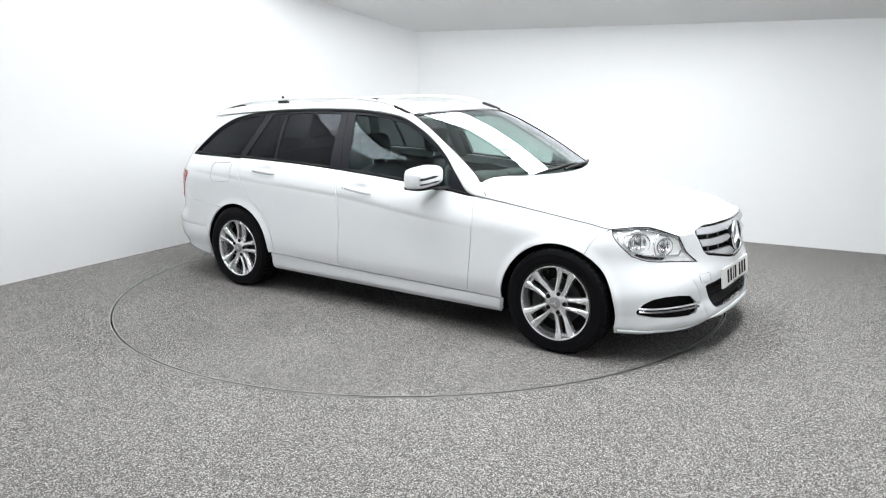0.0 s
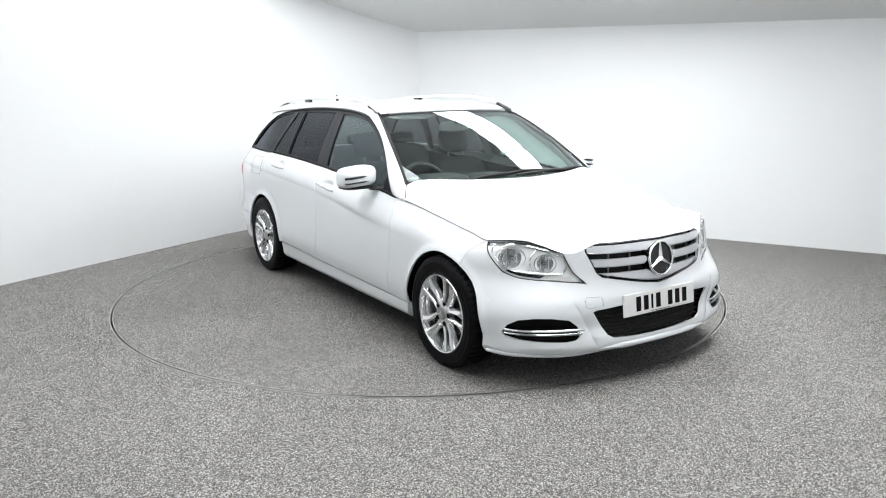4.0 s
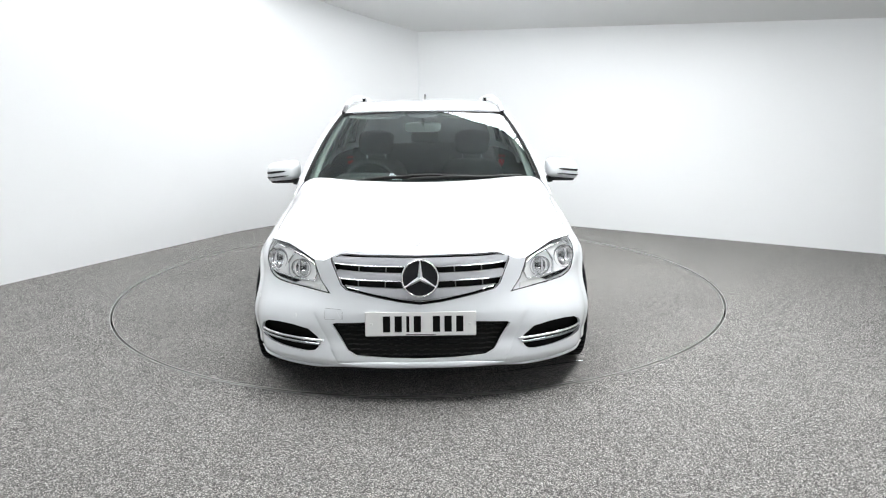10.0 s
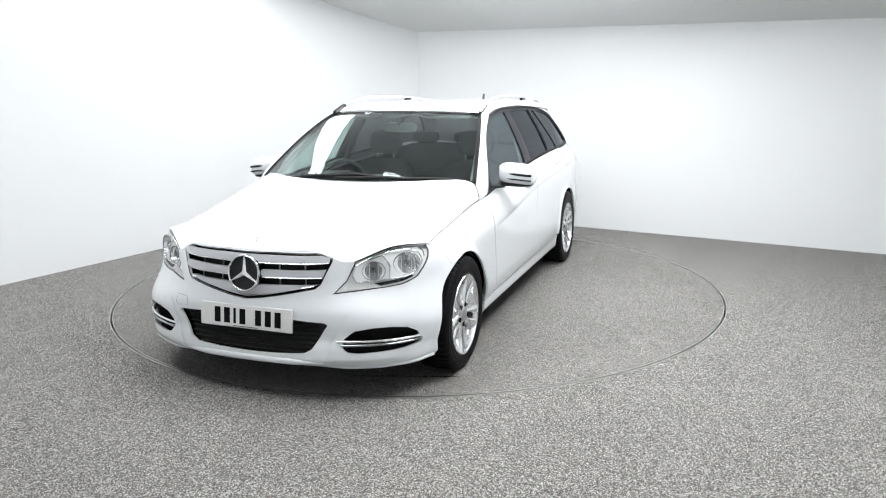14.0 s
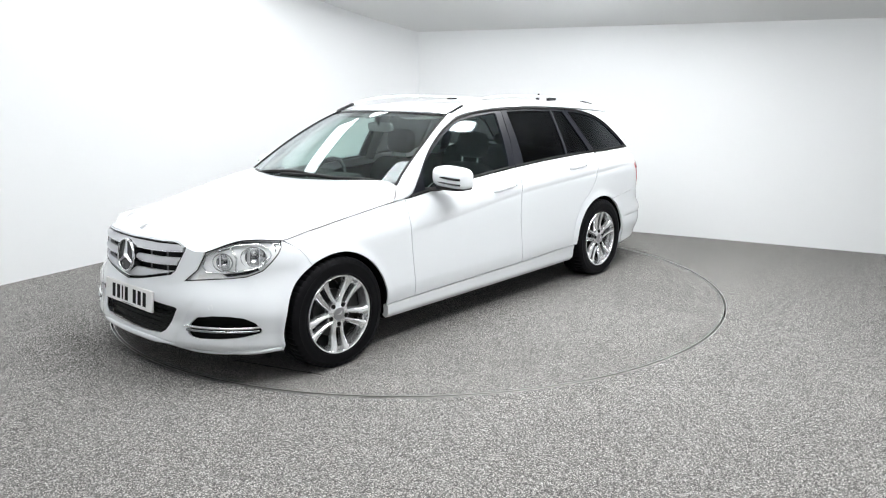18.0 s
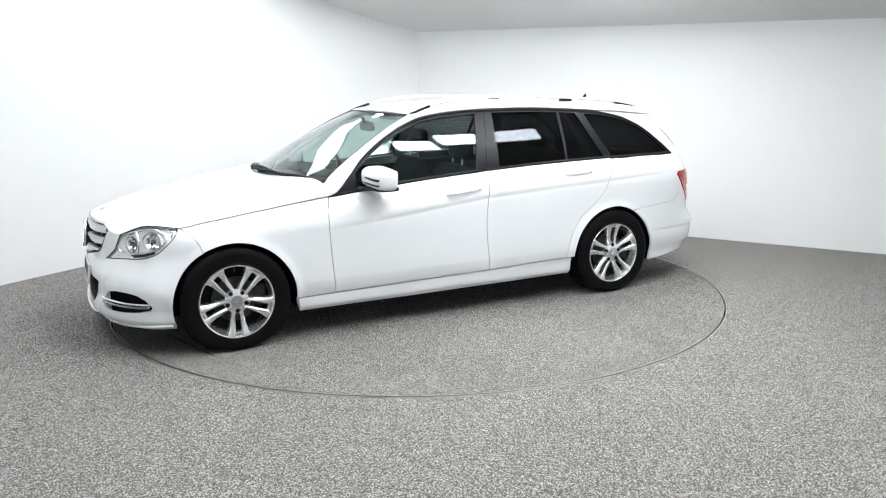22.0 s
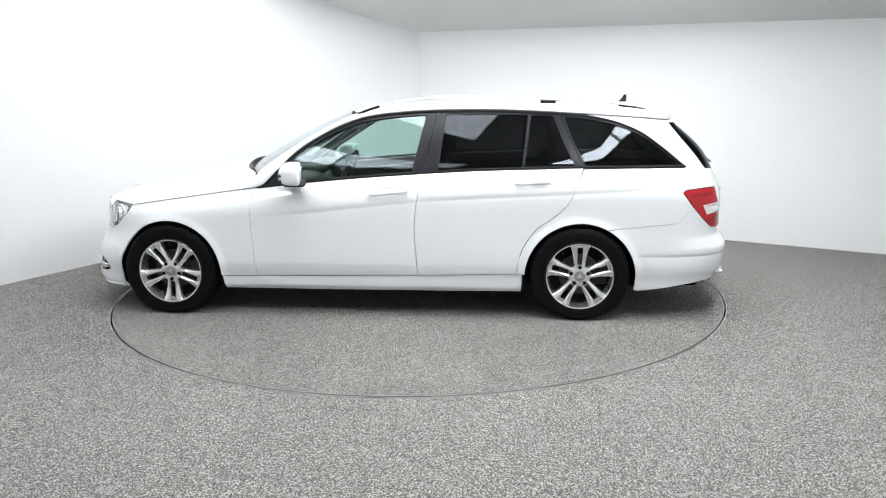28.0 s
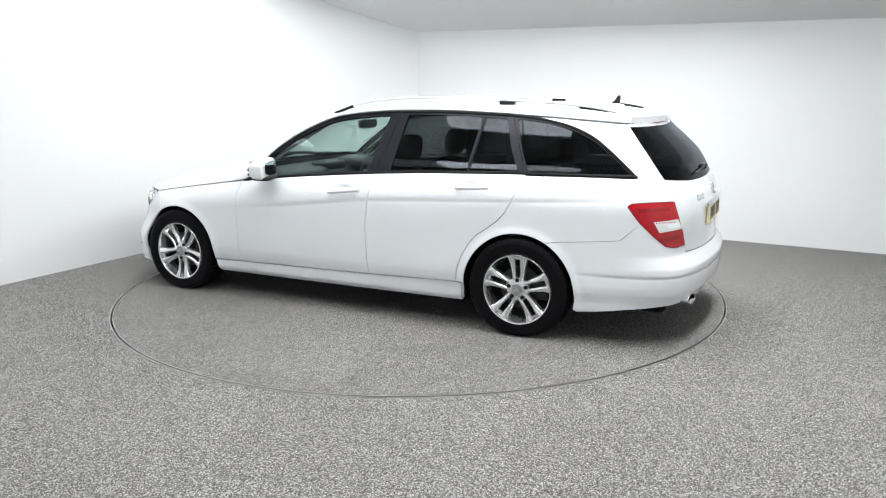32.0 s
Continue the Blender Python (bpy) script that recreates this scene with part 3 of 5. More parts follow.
def span(f, x0, x1, step=0.03, dz=0.0):
    n = max(1, int(abs(x1 - x0) / step))
    return [(x0 + (x1 - x0) * i / n, float(f(x0 + (x1 - x0) * i / n)) + dz) for i in range(n + 1)]


def on_side(pts):
    """Outline in (x, z) to the skin's own (s, z)."""
    pts = resample(pts, 0.03)
    return np.array([(s_side(x, z), z) for x, z in pts])


def on_front(pts, mirror=True):
    pts = resample(pts, 0.02, False)
    half = [(s_front(y, z), z) for y, z in pts]
    return np.array(half + ([(-s, z) for s, z in half[::-1] if abs(s) > 1e-6] if mirror else []))


def hood_join(x=None, y=None):
    """Where the bonnet meets the skin, at a given x or y: (x, y, z)."""
    lo, hi = 0.55, 0.90
    for _ in range(30):
        z = (lo + hi) / 2
        p = body(s_side(x, z), z) if x is not None else body(s_front(y, z), z)
        if float(hood(p[0], p[1])[2]) > z:
            lo = z
        else:
            hi = z
    return float(p[0]), float(p[1]), z


JOIN_X = [(float(v), float(hood_w(v)), float(hood_e(v))) for v in [.79] + list(np.linspace(.86, 1.655, 25))] + \
         [hood_join(x=v) for v in (1.69, 1.72, 1.755, 1.79, 1.825, 1.86, 1.885, 1.91, 1.945)]
JOIN_Y = [hood_join(y=v) for v in (0, .08, .16, .24, .32, .35, .38, .40, .415, .43, .44, .45, .46)]
fender_top = curve(*[(x, z) for x, y, z in JOIN_X])


CREASE = np.array([(s_side(x, float(crease_z(x)) + dz), float(crease_z(x)) + dz) for x in np.arange(.95, -2.1, -.010) for dz in (-.026, -.012, 0, .011)]
                  + [(s_side(xh + i * .012, zh + j * .009), zh + j * .009) for xh, zh in HANDLES for i in range(-9, 10) for j in range(-5, 6)])


def side_part(name, pts, material, holes=(), parents=None, label="", **kw):
    """The same sheet on both flanks; returns (left, right)."""
    lp = on_side(pts)
    hs = [on_side(h) for h in holes]
    return [skin(name, lp, body, material, parents[i] if parents else car, hs, side=sd, label=label, **kw) for i, sd in enumerate((1, -1))]


# ---- bonnet, wings, doors, quarters
hood_loop = [(x, y) for x, y, z in JOIN_Y] + [(x, y) for x, y, z in JOIN_X[:0:-1]]
rear_edge = [(.818, .764)] + [(1.028 - .225 * (y / .7) ** 2, y) for y in (.735, .715, .68, .6, .5, .4, .3, .2, .1, 0)]
hood_loop = hood_loop + rear_edge
hood_full = hood_loop + [(x, -y) for x, y in hood_loop[::-1] if y > 1e-6]
bonnet = skin("bonnet", np.array(hood_full), hood, PAINT, car, step=0.02, gap=0.0012)
# added grey bars that stand in for the shade inside the bonnet shut lines
for sd in (1, -1):
    bm = bmesh.new()
    sweep(bm, [(x, sd * (y + .0005), z - .0030) for x, y, z in JOIN_X[1:26]], .0026, .0022, 6)
    part("bonnet_gap_line", bm, GAP_LINE, bonnet, "thin grey bar standing in for the shade in the shut line beside the wing")

FRONT_SEAM = [(1.652, fender_top(1.652)), (1.620, .715), (1.585, .685), (1.560, .645), (1.545, .600)]
ra0 = math.degrees(math.atan2(.600 - ARCH_Z, 1.545 - 1.375))
wing = [(x, z - .0022) for x, y, z in JOIN_X if x < 1.655] + FRONT_SEAM[:-1] + arch(1.375, ra0, 182) + [(1.015, .270), (.985, .270)] + \
       span(sill_top, .985, .776)[1:] + SEAM_A[::-1] + [(.775, .858)]
crown = np.array([(s_side(x, fender_top(x) - dz), float(fender_top(x) - dz)) for x in np.arange(.81, 1.64, .012) for dz in (.010, .018, .027, .038, .052)])
wings = side_part("front_wing", wing, PAINT, extra=np.vstack([CREASE, crown]), gap=.0021)

fdoor = SEAM_A + span(sill_top, .773, -.319)[1:-1] + SEAM_B[::-1] + span(belt_z, -.335, .735, dz=-.004)[1:]
rdoor = SEAM_B + span(sill_top, -.319, -.962)[1:-1] + SEAM_C[::-1] + span(belt_z, -1.385, -.345, dz=-.004)[1:]
fdoors = side_part("front_door", fdoor, PAINT, extra=CREASE, gap=.0021)
rdoors = side_part("rear_door", rdoor, PAINT, extra=CREASE, gap=.0021)

qa0 = math.degrees(math.atan2(.608 - ARCH_Z, -1.545 + 1.375))
GATE_EDGE = [(-1.925, 1.285), (-1.985, 1.215), (-2.055, 1.13), (-2.125, 1.04), (-2.175, .972), (-2.21, .915), (-2.240, .861)]
quarter = [(-1.389, .984)] + SEAM_C[1:] + arch(-1.375, 3, qa0) + [(-1.7, .617), (-1.98, .642), (-2.086, .741)] + \
    [(-2.08, .748), (-2.013, .838), (-2.032, .855), (-2.13, .861)] + GATE_EDGE[::-1] + span(rail_low, -1.90, -1.42) + \
    span(dlo_top, -1.42, -2.038) + [(-2.03, .986), (-1.7, .988)]
quarters = side_part("rear_quarter_panel", quarter, PAINT, extra=CREASE, gap=.0021)

# ---- side window frames and panes
fr_front = [(.737, .862)] + span(dlo_top, .735, -.433) + [(-.433, 1.346), (-.392, 1.15), (-.338, .953)] + span(belt_z, -.33, .72)
fr_rear = [(-.338, .953), (-.392, 1.15), (-.433, 1.346)] + span(dlo_top, -.435, -1.235) + [(-1.235, 1.330), (-1.30, 1.19), (-1.389, .992)] + span(belt_z, -1.38, -.34)
fr_quarter = [(-1.389, .992), (-1.30, 1.19), (-1.235, 1.330)] + span(dlo_top, -1.24, -2.038) + [(-2.034, .990), (-1.7, .992)]
pane_front = [(.585, .893)] + [(.585, .985)] + span(dlo_top, .545, -.355, dz=-.024)[0:] + [(-.358, 1.325), (-.318, 1.15), (-.276, .966)] + span(belt_z, -.272, .57, dz=.014)
pane_rear = [(-.449, .975), (-.470, 1.15), (-.491, 1.330)] + span(dlo_top, -.495, -1.03, dz=-.020) + [(-1.031, 1.316), (-1.012, 1.15), (-.995, 1.000)] + span(belt_z, -.99, -.455, dz=.012)
pane_small = [(-1.014, 1.000), (-1.034, 1.15), (-1.053, 1.318)] + span(dlo_top, -1.06, -1.195, dz=-.020) + [(-1.203, 1.300), (-1.262, 1.15), (-1.335, 1.004)]
pane_quarter = [(-1.403, 1.004), (-1.33, 1.15), (-1.268, 1.305)] + span(dlo_top, -1.28, -1.99, dz=-.018) + [(-1.985, 1.008), (-1.7, 1.006)]

ff = side_part("window_frame", fr_front, SATIN, [pane_front], fdoors, "black window frame and door pillar", deep=.003, thick=.02)
fg = side_part("door_window", pane_front, GLASS, (), fdoors, "lightly tinted side window", deep=.009, thick=.004, gap=.0)
rf = side_part("window_frame", fr_rear, SATIN, [pane_rear, pane_small], rdoors, "black window frame and door pillar", deep=.003, thick=.02)
rg = side_part("door_window", pane_rear, DARKGLASS, (), rdoors, "dark privacy glass", deep=.009, thick=.004, gap=.0)
rs = side_part("small_window", pane_small, DARKGLASS, (), rdoors, "dark privacy glass", deep=.009, thick=.004, gap=.0)
qf = side_part("window_frame", fr_quarter, SATIN, [pane_quarter], quarters, "black window frame", deep=.003, thick=.02)
qg = side_part("quarter_window", pane_quarter, DARKGLASS, (), quarters, "dark privacy glass", deep=.009, thick=.004, gap=.0)


def trim_path(f, x0, x1, dz, out=.001, n=40):
    pts = []
    for i in range(n + 1):
        x = x0 + (x1 - x0) * i / n
        z = float(f(x)) + dz
        p = body(s_side(x, z), z)
        pts.append((float(p[0]), float(p[1]) + out, z))
    return pts


for sd, fd, rd, qt in ((1, fdoors[0], rdoors[0], quarters[0]), (-1, fdoors[1], rdoors[1], quarters[1])):
    for owner, x0, x1 in ((fd, .72, -.335), (rd, -.342, -1.386), (qt, -1.392, -2.04)):
        bm = bmesh.new()
        sweep(bm, [(x, sd * y, z) for x, y, z in trim_path(belt_z, x0, x1, .004, n=24)], .006, .008, 8)
        part("waist_seal", bm, RUBBER, owner, "black rubber window seal")
    for owner, x0, x1 in ((fd, .735, -.433), (rd, -.437, -1.232), (qt, -1.24, -2.04)):
        bm = bmesh.new()
        sweep(bm, [(x, sd * y, z) for x, y, z in trim_path(dlo_top, x0, x1, -.004, n=34)], .005, .008, 8)
        part("upper_seal", bm, RUBBER, owner, "black rubber window seal")
    # upright bars between the panes
    for owner, x0, z0, x1, z1 in ((rd, -1.0045, .998, -1.042, 1.322),):
        bm = bmesh.new()
        pts = []
        for i in range(9):
            x, z = x0 + (x1 - x0) * i / 8, z0 + (z1 - z0) * i / 8
            p = body(s_side(x, z), z)
            pts.append((x, sd * float(p[1] - .004), z))
        sweep(bm, pts, .009, .007, 8, up=(0, 1, 0))
        part("window_bar", bm, SATIN, owner, "slim black bar between the panes")

# ---- roof, its sides, windscreen
def top_edge(x):
    """Half width of the windscreen or roof panel at x."""
    return np.interp(x, [-1.95, -1.6, -.2, .09, .12, .45, .79, .86], [.50, .525, .545, .562, .567, .662, .747, .76])


def header_x(y):
    return .222 - .113 * (y / .555) ** 2


ys = np.linspace(0, .546, 12)
xs = np.linspace(.108, -1.93, 60)
roof_half = [(header_x(y), y) for y in ys] + [(x, float(top_edge(x))) for x in xs[1:]] + [(-1.945, .3), (-1.955, 0)]
roof_loop = np.array(roof_half + [(x, -y) for x, y in roof_half[::-1] if y > 1e-6])
skin("roof", roof_loop, roof, PAINT, car, step=.035, gap=.0015)
skin("headliner", shrink(resample(roof_loop, .03), .02), roof, LINER, car, step=.06, deep=.035, gap=0, label="pale grey cloth headliner")

scr_half = [(1.034 - .222 * (y / .7) ** 2, y) for y in np.linspace(0, .735, 13)] + [(.782, .742)] + \
           [(x, float(top_edge(x)) - .004) for x in np.linspace(.78, .125, 24)] + [(header_x(y) + .006, y) for y in ys[::-1][1:]]
scr_loop = np.array(scr_half + [(x, -y) for x, y in scr_half[::-1] if y > 1e-6])
band = shrink(resample(scr_loop, .016), .017)
windscreen = skin("windscreen", band, screen, SCREEN, car, step=.03, deep=.004, thick=.005, gap=0, label="lightly tinted windscreen")
skin("black_border", scr_loop, screen, RUBBER, windscreen, [band], step=.03, deep=.003, thick=.006, gap=.001, label="black printed glass border")
for sd in (1, -1):
    side_run = [(x, y) for x, y in zip(*(np.array(scr_loop).T)) if sd * y > .45 and x < .80]
    side_run.sort()
    bm = bmesh.new()
    sweep(bm, [tuple(float(c) for c in screen(np.float64(x), np.float64(y))) for x, y in side_run], .0055, .004, 8)
    part("screen_moulding", bm, RUBBER, windscreen, "black rubber moulding beside the glass")
skin("sensor_patch", np.array([(.225, -.13), (.29, -.10), (.335, 0), (.29, .10), (.225, .13)]), screen, BLACK, windscreen, deep=.012, thick=.004, gap=0)


def build_roof_side(side):
    """The pillar and roof edge between the side windows and the screen or roof."""
    cols = 10
    xs_ = np.r_[np.linspace(.862, .12, 42), np.linspace(.10, -1.945, 54)]
    verts, faces = [], []
    for x in xs_:
        zl = float(rail_low(x))
        a = np.array(body(s_side(x, zl), zl))
        yb = float(top_edge(x)) + .002
        if x > .117:
            yb = min(yb, a[1] - .006)
        if x > .785:
            yb = min(float(np.interp(x, [.785, .862], [.740, .799])), a[1] - .004)
        top = screen if x > header_x(yb) else roof
        b = np.array(top(np.float64(x), np.float64(yb)))
        if x > .74:
            k = float(ramp(.74, .79, x))
            b[2] = b[2] * (1 - k) + (float(hood(np.float64(x), np.float64(yb))[2]) + .001) * k
        c = np.array([x, a[1] - .30 * (a[1] - b[1]), max(a[2], b[2] - .02)])
        for j in range(cols + 1):
            t = j / cols
            p = (1 - t) ** 2 * a + 2 * t * (1 - t) * c + t * t * b
            verts.append((x, side * p[1], p[2]))
    w = cols + 1
    for i in range(len(xs_) - 1):
        for j in range(cols):
            q = (i * w + j, (i + 1) * w + j, (i + 1) * w + j + 1, i * w + j + 1)
            faces.append(q if side < 0 else q[::-1])
    me = bpy.data.meshes.new("roof_side")
    me.from_pydata(verts, [], faces)
    me.shade_smooth()
    ob = link("roof_side_pillar", me, PAINT, car)
    m = ob.modifiers.new("thick", "SOLIDIFY")
    m.thickness, m.offset = .012, -1
    return ob


roof_sides = [build_roof_side(1), build_roof_side(-1)]

# ---- front bumper with its openings
top_line = [(y, z) for x, y, z in JOIN_Y]
GR = [(0, .506), (.10, .518), (.20, .537), (.30, .558), (.355, .568), (.380, .590), (.405, .65), (.425, .695), (.425, .712)]
GRILLE_TOP = [(y, z - .010) for y, z in top_line if y < .42]
grille_half = GR + GRILLE_TOP[::-1]
lamp_top = [(x, z) for x, y, z in JOIN_X if x > 1.65]
LAMP_LOW = [(1.655, .738), (1.668, .708), (1.692, .678), (1.722, .648), (1.776, .597), (1.845, .568), (1.887, .559), (1.95, .549), (2.030, .540)]
lamp_loop = lamp_top + [(1.980, .60)] + LAMP_LOW[::-1][:-1]


def s_of(pts):
    return [(s_side(x, z), z) for x, z in pts]


front_arch = arch(1.375, ra0, -19, 24)
bumper_half = [(s_front(y, z), z) for y, z in top_line] + s_of([lamp_top[-1], (1.980, .60)]) + \
    s_of(LAMP_LOW[::-1]) + s_of(FRONT_SEAM[1:-1]) + s_of(front_arch) + \
    [(s_side(x, z), z) for x, z in ((1.715, .168), (1.767, .166), (1.86, .166), (1.96, .168), (2.03, .170))] + [(s_front(y, z), z) for y, z in ((.47, .172), (.37, .184), (.2, .184), (0, .184))]
bumper_loop = np.array([(-s, z) for s, z in bumper_half[::-1] if abs(s) > 1e-6] + [q for q in bumper_half if abs(q[0]) > 1e-6 or True])
intake_half = [(0, .243), (.16, .247), (.31, .258), (.35, .28), (.392, .345), (.428, .402), (.41, .410), (.2, .425), (0, .425)]
VENT = [(2.064, .286), (2.052, .330), (2.036, .370), (2.00, .383), (1.955, .385), (1.905, .376), (1.865, .350), (1.833, .308), (1.840, .288), (1.91, .274), (1.99, .265), (2.045, .261), (2.062, .268)]


def mirror_loop(lp):
    return np.array([(-s, z) for s, z in lp])


vent_loop = on_side(VENT)
grille_loop = on_front(grille_half)
intake_loop = on_front(intake_half)
fold = [(s_front(.395 + .115 * (z - .20) / .22, z) + ds, z) for z in np.arange(.19, .47, .008) for ds in (-.014, -.004, .003, .012, .024)]
fold = np.array(fold + [(-s, z) for s, z in fold])
front_bumper = skin("front_bumper", bumper_loop, body, PAINT, car, [grille_loop, intake_loop, vent_loop, mirror_loop(vent_loop)], step=.02, gap=.0008, thick=.014, extra=fold)

# ---- lower intake, vents, sensors, tow cover
def back_of(name, loop, material, parent, deep, label="", side=1):
    return skin(name, loop, body, material, parent, step=.05, deep=deep, thick=.004, gap=-.012, side=side, label=label)


intake = back_of("lower_intake", intake_loop, PLASTIC, front_bumper, .045, "black honeycomb air intake")
for k in range(7):
    z = .256 + k * .023
    w = float(np.interp(z, [.243, .28, .42], [.27, .34, .41]))
    bm = bmesh.new()
    pts = []
    for i in range(25):
        y = -w + 2 * w * i / 24
        p = body(s_front(abs(y), z), z)
        pts.append((float(p[0]) - .022, y, z + .004 * (i % 2)))
    sweep(bm, pts, .006, .0025, 6)
    part("mesh_bar", bm, PLASTIC, intake)
for sd in (1, -1):
    v = back_of("fog_vent", vent_loop, PLASTIC, front_bumper, .05, "black air vent recess", sd)
    for dz, rr in ((.0, .0075), (-.017, .0085)):
        bm = bmesh.new()
        pts = []
        for i in range(17):
            x = 2.062 - (2.062 - 1.848) * i / 16
            z = .318 + dz + .004 * (i / 16)
            p = body(s_side(x, z), z)
            nrm = np.array([p[0] - 1.2, p[1] * .9])
            nrm /= np.linalg.norm(nrm)
            off = .004 - .012 * abs(i / 16 - .0) ** 3
            pts.append((float(p[0] + nrm[0] * off), sd * float(p[1] + nrm[1] * off), z))
        sweep(bm, pts, rr, rr * (1.0 if dz == 0 else .8), 8)
        part("chrome_strip", bm, CHROME if dz == 0 else DARK_CHROME, v, "chrome strip across the vent")


for sd in (1, -1):
    for x, z, front in ((1.74, .455, False), (.615, .425, True)):
        s0 = s_front(x, z) if front else s_side(x, z)
        a = np.linspace(0, 2 * np.pi, 21)[:-1]
        rim_loop, cap_loop = [np.stack([s0 + r * np.cos(a), z + r * np.sin(a)], 1) for r in (.0125, .0108)]
        sensor = skin("parking_sensor", rim_loop, body, RAIL, front_bumper, [cap_loop], step=.01, deep=-.0008, thick=.002, gap=0, side=sd, label="grey rimmed round parking sensor")
        skin("sensor_cap", cap_loop, body, PAINT, sensor, step=.01, deep=-.0006, thick=.002, gap=0, side=sd)
tow = np.array([(s_front(y, z), z) for y, z in ((.375, .425), (.43, .428), (.462, .462), (.465, .474), (.40, .470))])
skin("tow_cover", tow, body, PAINT, front_bumper, side=-1, deep=-.0015, thick=.003, gap=.001)

# ---- grille: dark back, three broad silver slats, round emblem
grille = back_of("radiator_grille", grille_loop, PLASTIC, car, .055, "black radiator grille with three silver slats")


grille_foot = curve(*GR[:7])


def slat_low(k, y):
    """Height of the lower edge of slat k at y from the middle."""
    if k == 2:
        return float(grille_foot(y)) + .013
    return (.687, .619)[k] - .006 * (1 - y / .42)


def slat_high(k, y):
    return (.728, .658, .588)[k] - (.0, .006, .010)[k] * (1 - y / .42)


for k in range(3):
    wl, wh = ((.414, .419), (.388, .404), (.352, .374))[k]
    lo_w = [(y, slat_low(k, y)) for y in np.linspace(0, wl, 14)]
    hi_w = [(y, slat_high(k, y)) for y in np.linspace(0, wh, 14)]
    half = [(s_front(y, z), z) for y, z in lo_w + hi_w[::-1]]
    lp = np.array(half + [(-s, z) for s, z in half[::-1] if abs(s) > 1e-6])
    lp = np.array([q for i, q in enumerate(lp) if i == 0 or np.hypot(*(q - lp[i - 1])) > 1e-5])
    zl, zh = (.682, .614, .532)[k], (.728, .655, .583)[k]
    slat = skin("slat", lp, body, SLAT, grille, step=.008, deep=.014, thick=.02, gap=.001, label="satin silver grille slat",
                lift=lambda a, b, zl=zl, zh=zh: .026 * np.sin(np.clip(.35 + 2.6 * (zh - b) / (zh - zl), 0, 3.0)) - .006)
    bm = bmesh.new()
    pts = []
    for i in range(41):
        y = (i / 20 - 1) * (wl - .004)
        z = slat_low(k, abs(y)) + .001
        p = body(s_front(abs(y), z), z)
        pts.append((float(p[0]) - .004, y, z))
    sweep(bm, pts, .005, .0035, 8)
    part("chrome_lip", bm, CHROME, slat, "bright chrome lower lip")
for sd in (1, -1):
    for y in (.17, .30):
        bm = bmesh.new()
        p0, p1 = body(s_front(y, .60), .60), body(s_front(y, .72), .72)
        sweep(bm, [(float(p0[0]) - .03, sd * y, .545), (float(p1[0]) - .03, sd * (y - .012), .72)], .003, .006, 6, up=(1, 0, 0))
        part("grille_rib", bm, CAP, grille)
bm = bmesh.new()
sweep(bm, [tuple(float(c) for c in body(s, z)) for s, z in list(grille_loop) + list(grille_loop[:1])], .0018, .0018, 6, up=(1, 0, 0.01), cap=False)
part("grille_surround", bm, BLACK, grille, "black grille edge")


def star_emblem(parent, centre, r, tilt, depth, material, back):
    """A round badge: ring and plain three-armed shape over a dark disc."""
    m = Matrix.Translation(centre) @ Matrix.Rotation(radians(tilt), 4, "Y")
    bm = bmesh.new()
    lathe(bm, [(.001, 0), (r * .95, 0), (r * .95, -depth)], 40, "x")
    bmesh.ops.transform(bm, matrix=m, verts=bm.verts[:])
    bmesh.ops.recalc_face_normals(bm, faces=bm.faces[:])
    em = part("emblem", bm, back, parent, "round dark emblem disc")
    bm = bmesh.new()
    prof = [(r * .925 + r * .055 * math.cos(a), r * .09 * math.sin(a) + .004) for a in np.linspace(0, 2 * math.pi, 11)]
    lathe(bm, prof, 48, "x")
    bmesh.ops.remove_doubles(bm, verts=bm.verts[:], dist=1e-6)
    bmesh.ops.recalc_face_normals(bm, faces=bm.faces[:])
    smooth(bm, 60)
    bmesh.ops.transform(bm, matrix=m, verts=bm.verts[:])
    part("ring", bm, CHROME if r > .03 else SILVER, em, "bright ring")
    for k in range(3):
        a = math.pi / 2 + k * 2 * math.pi / 3
        d, n = Vector((0, math.cos(a), math.sin(a))), Vector((0, -math.sin(a), math.cos(a)))
        bm = bmesh.new()
        c0 = bm.verts.new((.018 * r / .09, 0, 0))
        b0 = bm.verts.new(n * r * .13 + Vector((.002, 0, 0)))
        b1 = bm.verts.new(n * -r * .13 + Vector((.002, 0, 0)))
        t0 = bm.verts.new(d * r * .88 + Vector((.010 * r / .09, 0, 0)))
        t1 = bm.verts.new(d * r * .88 + n * r * .03 + Vector((.002, 0, 0)))
        t2 = bm.verts.new(d * r * .88 - n * r * .03 + Vector((.002, 0, 0)))
        for f in ((c0, b0, t1, t0), (c0, t0, t2, b1), (b0, b1, t2, t1), (t0, t1, t2), (c0, b1, b0)):
            bm.faces.new(f)
        bmesh.ops.recalc_face_normals(bm, faces=bm.faces[:])
        bmesh.ops.transform(bm, matrix=m, verts=bm.verts[:])
        part("arm", bm, material, em, "chrome arm")
    return em


star_emblem(grille, (float(body(0, .633)[0]) + .012, 0, .633), .092, -8, .05, STAR, BLACK)
hp = hood(np.float64(2.0), np.float64(0))
star_emblem(bonnet, (2.0, 0, float(hp[2]) + .002), .024, -72, .003, CAP, SLAT)


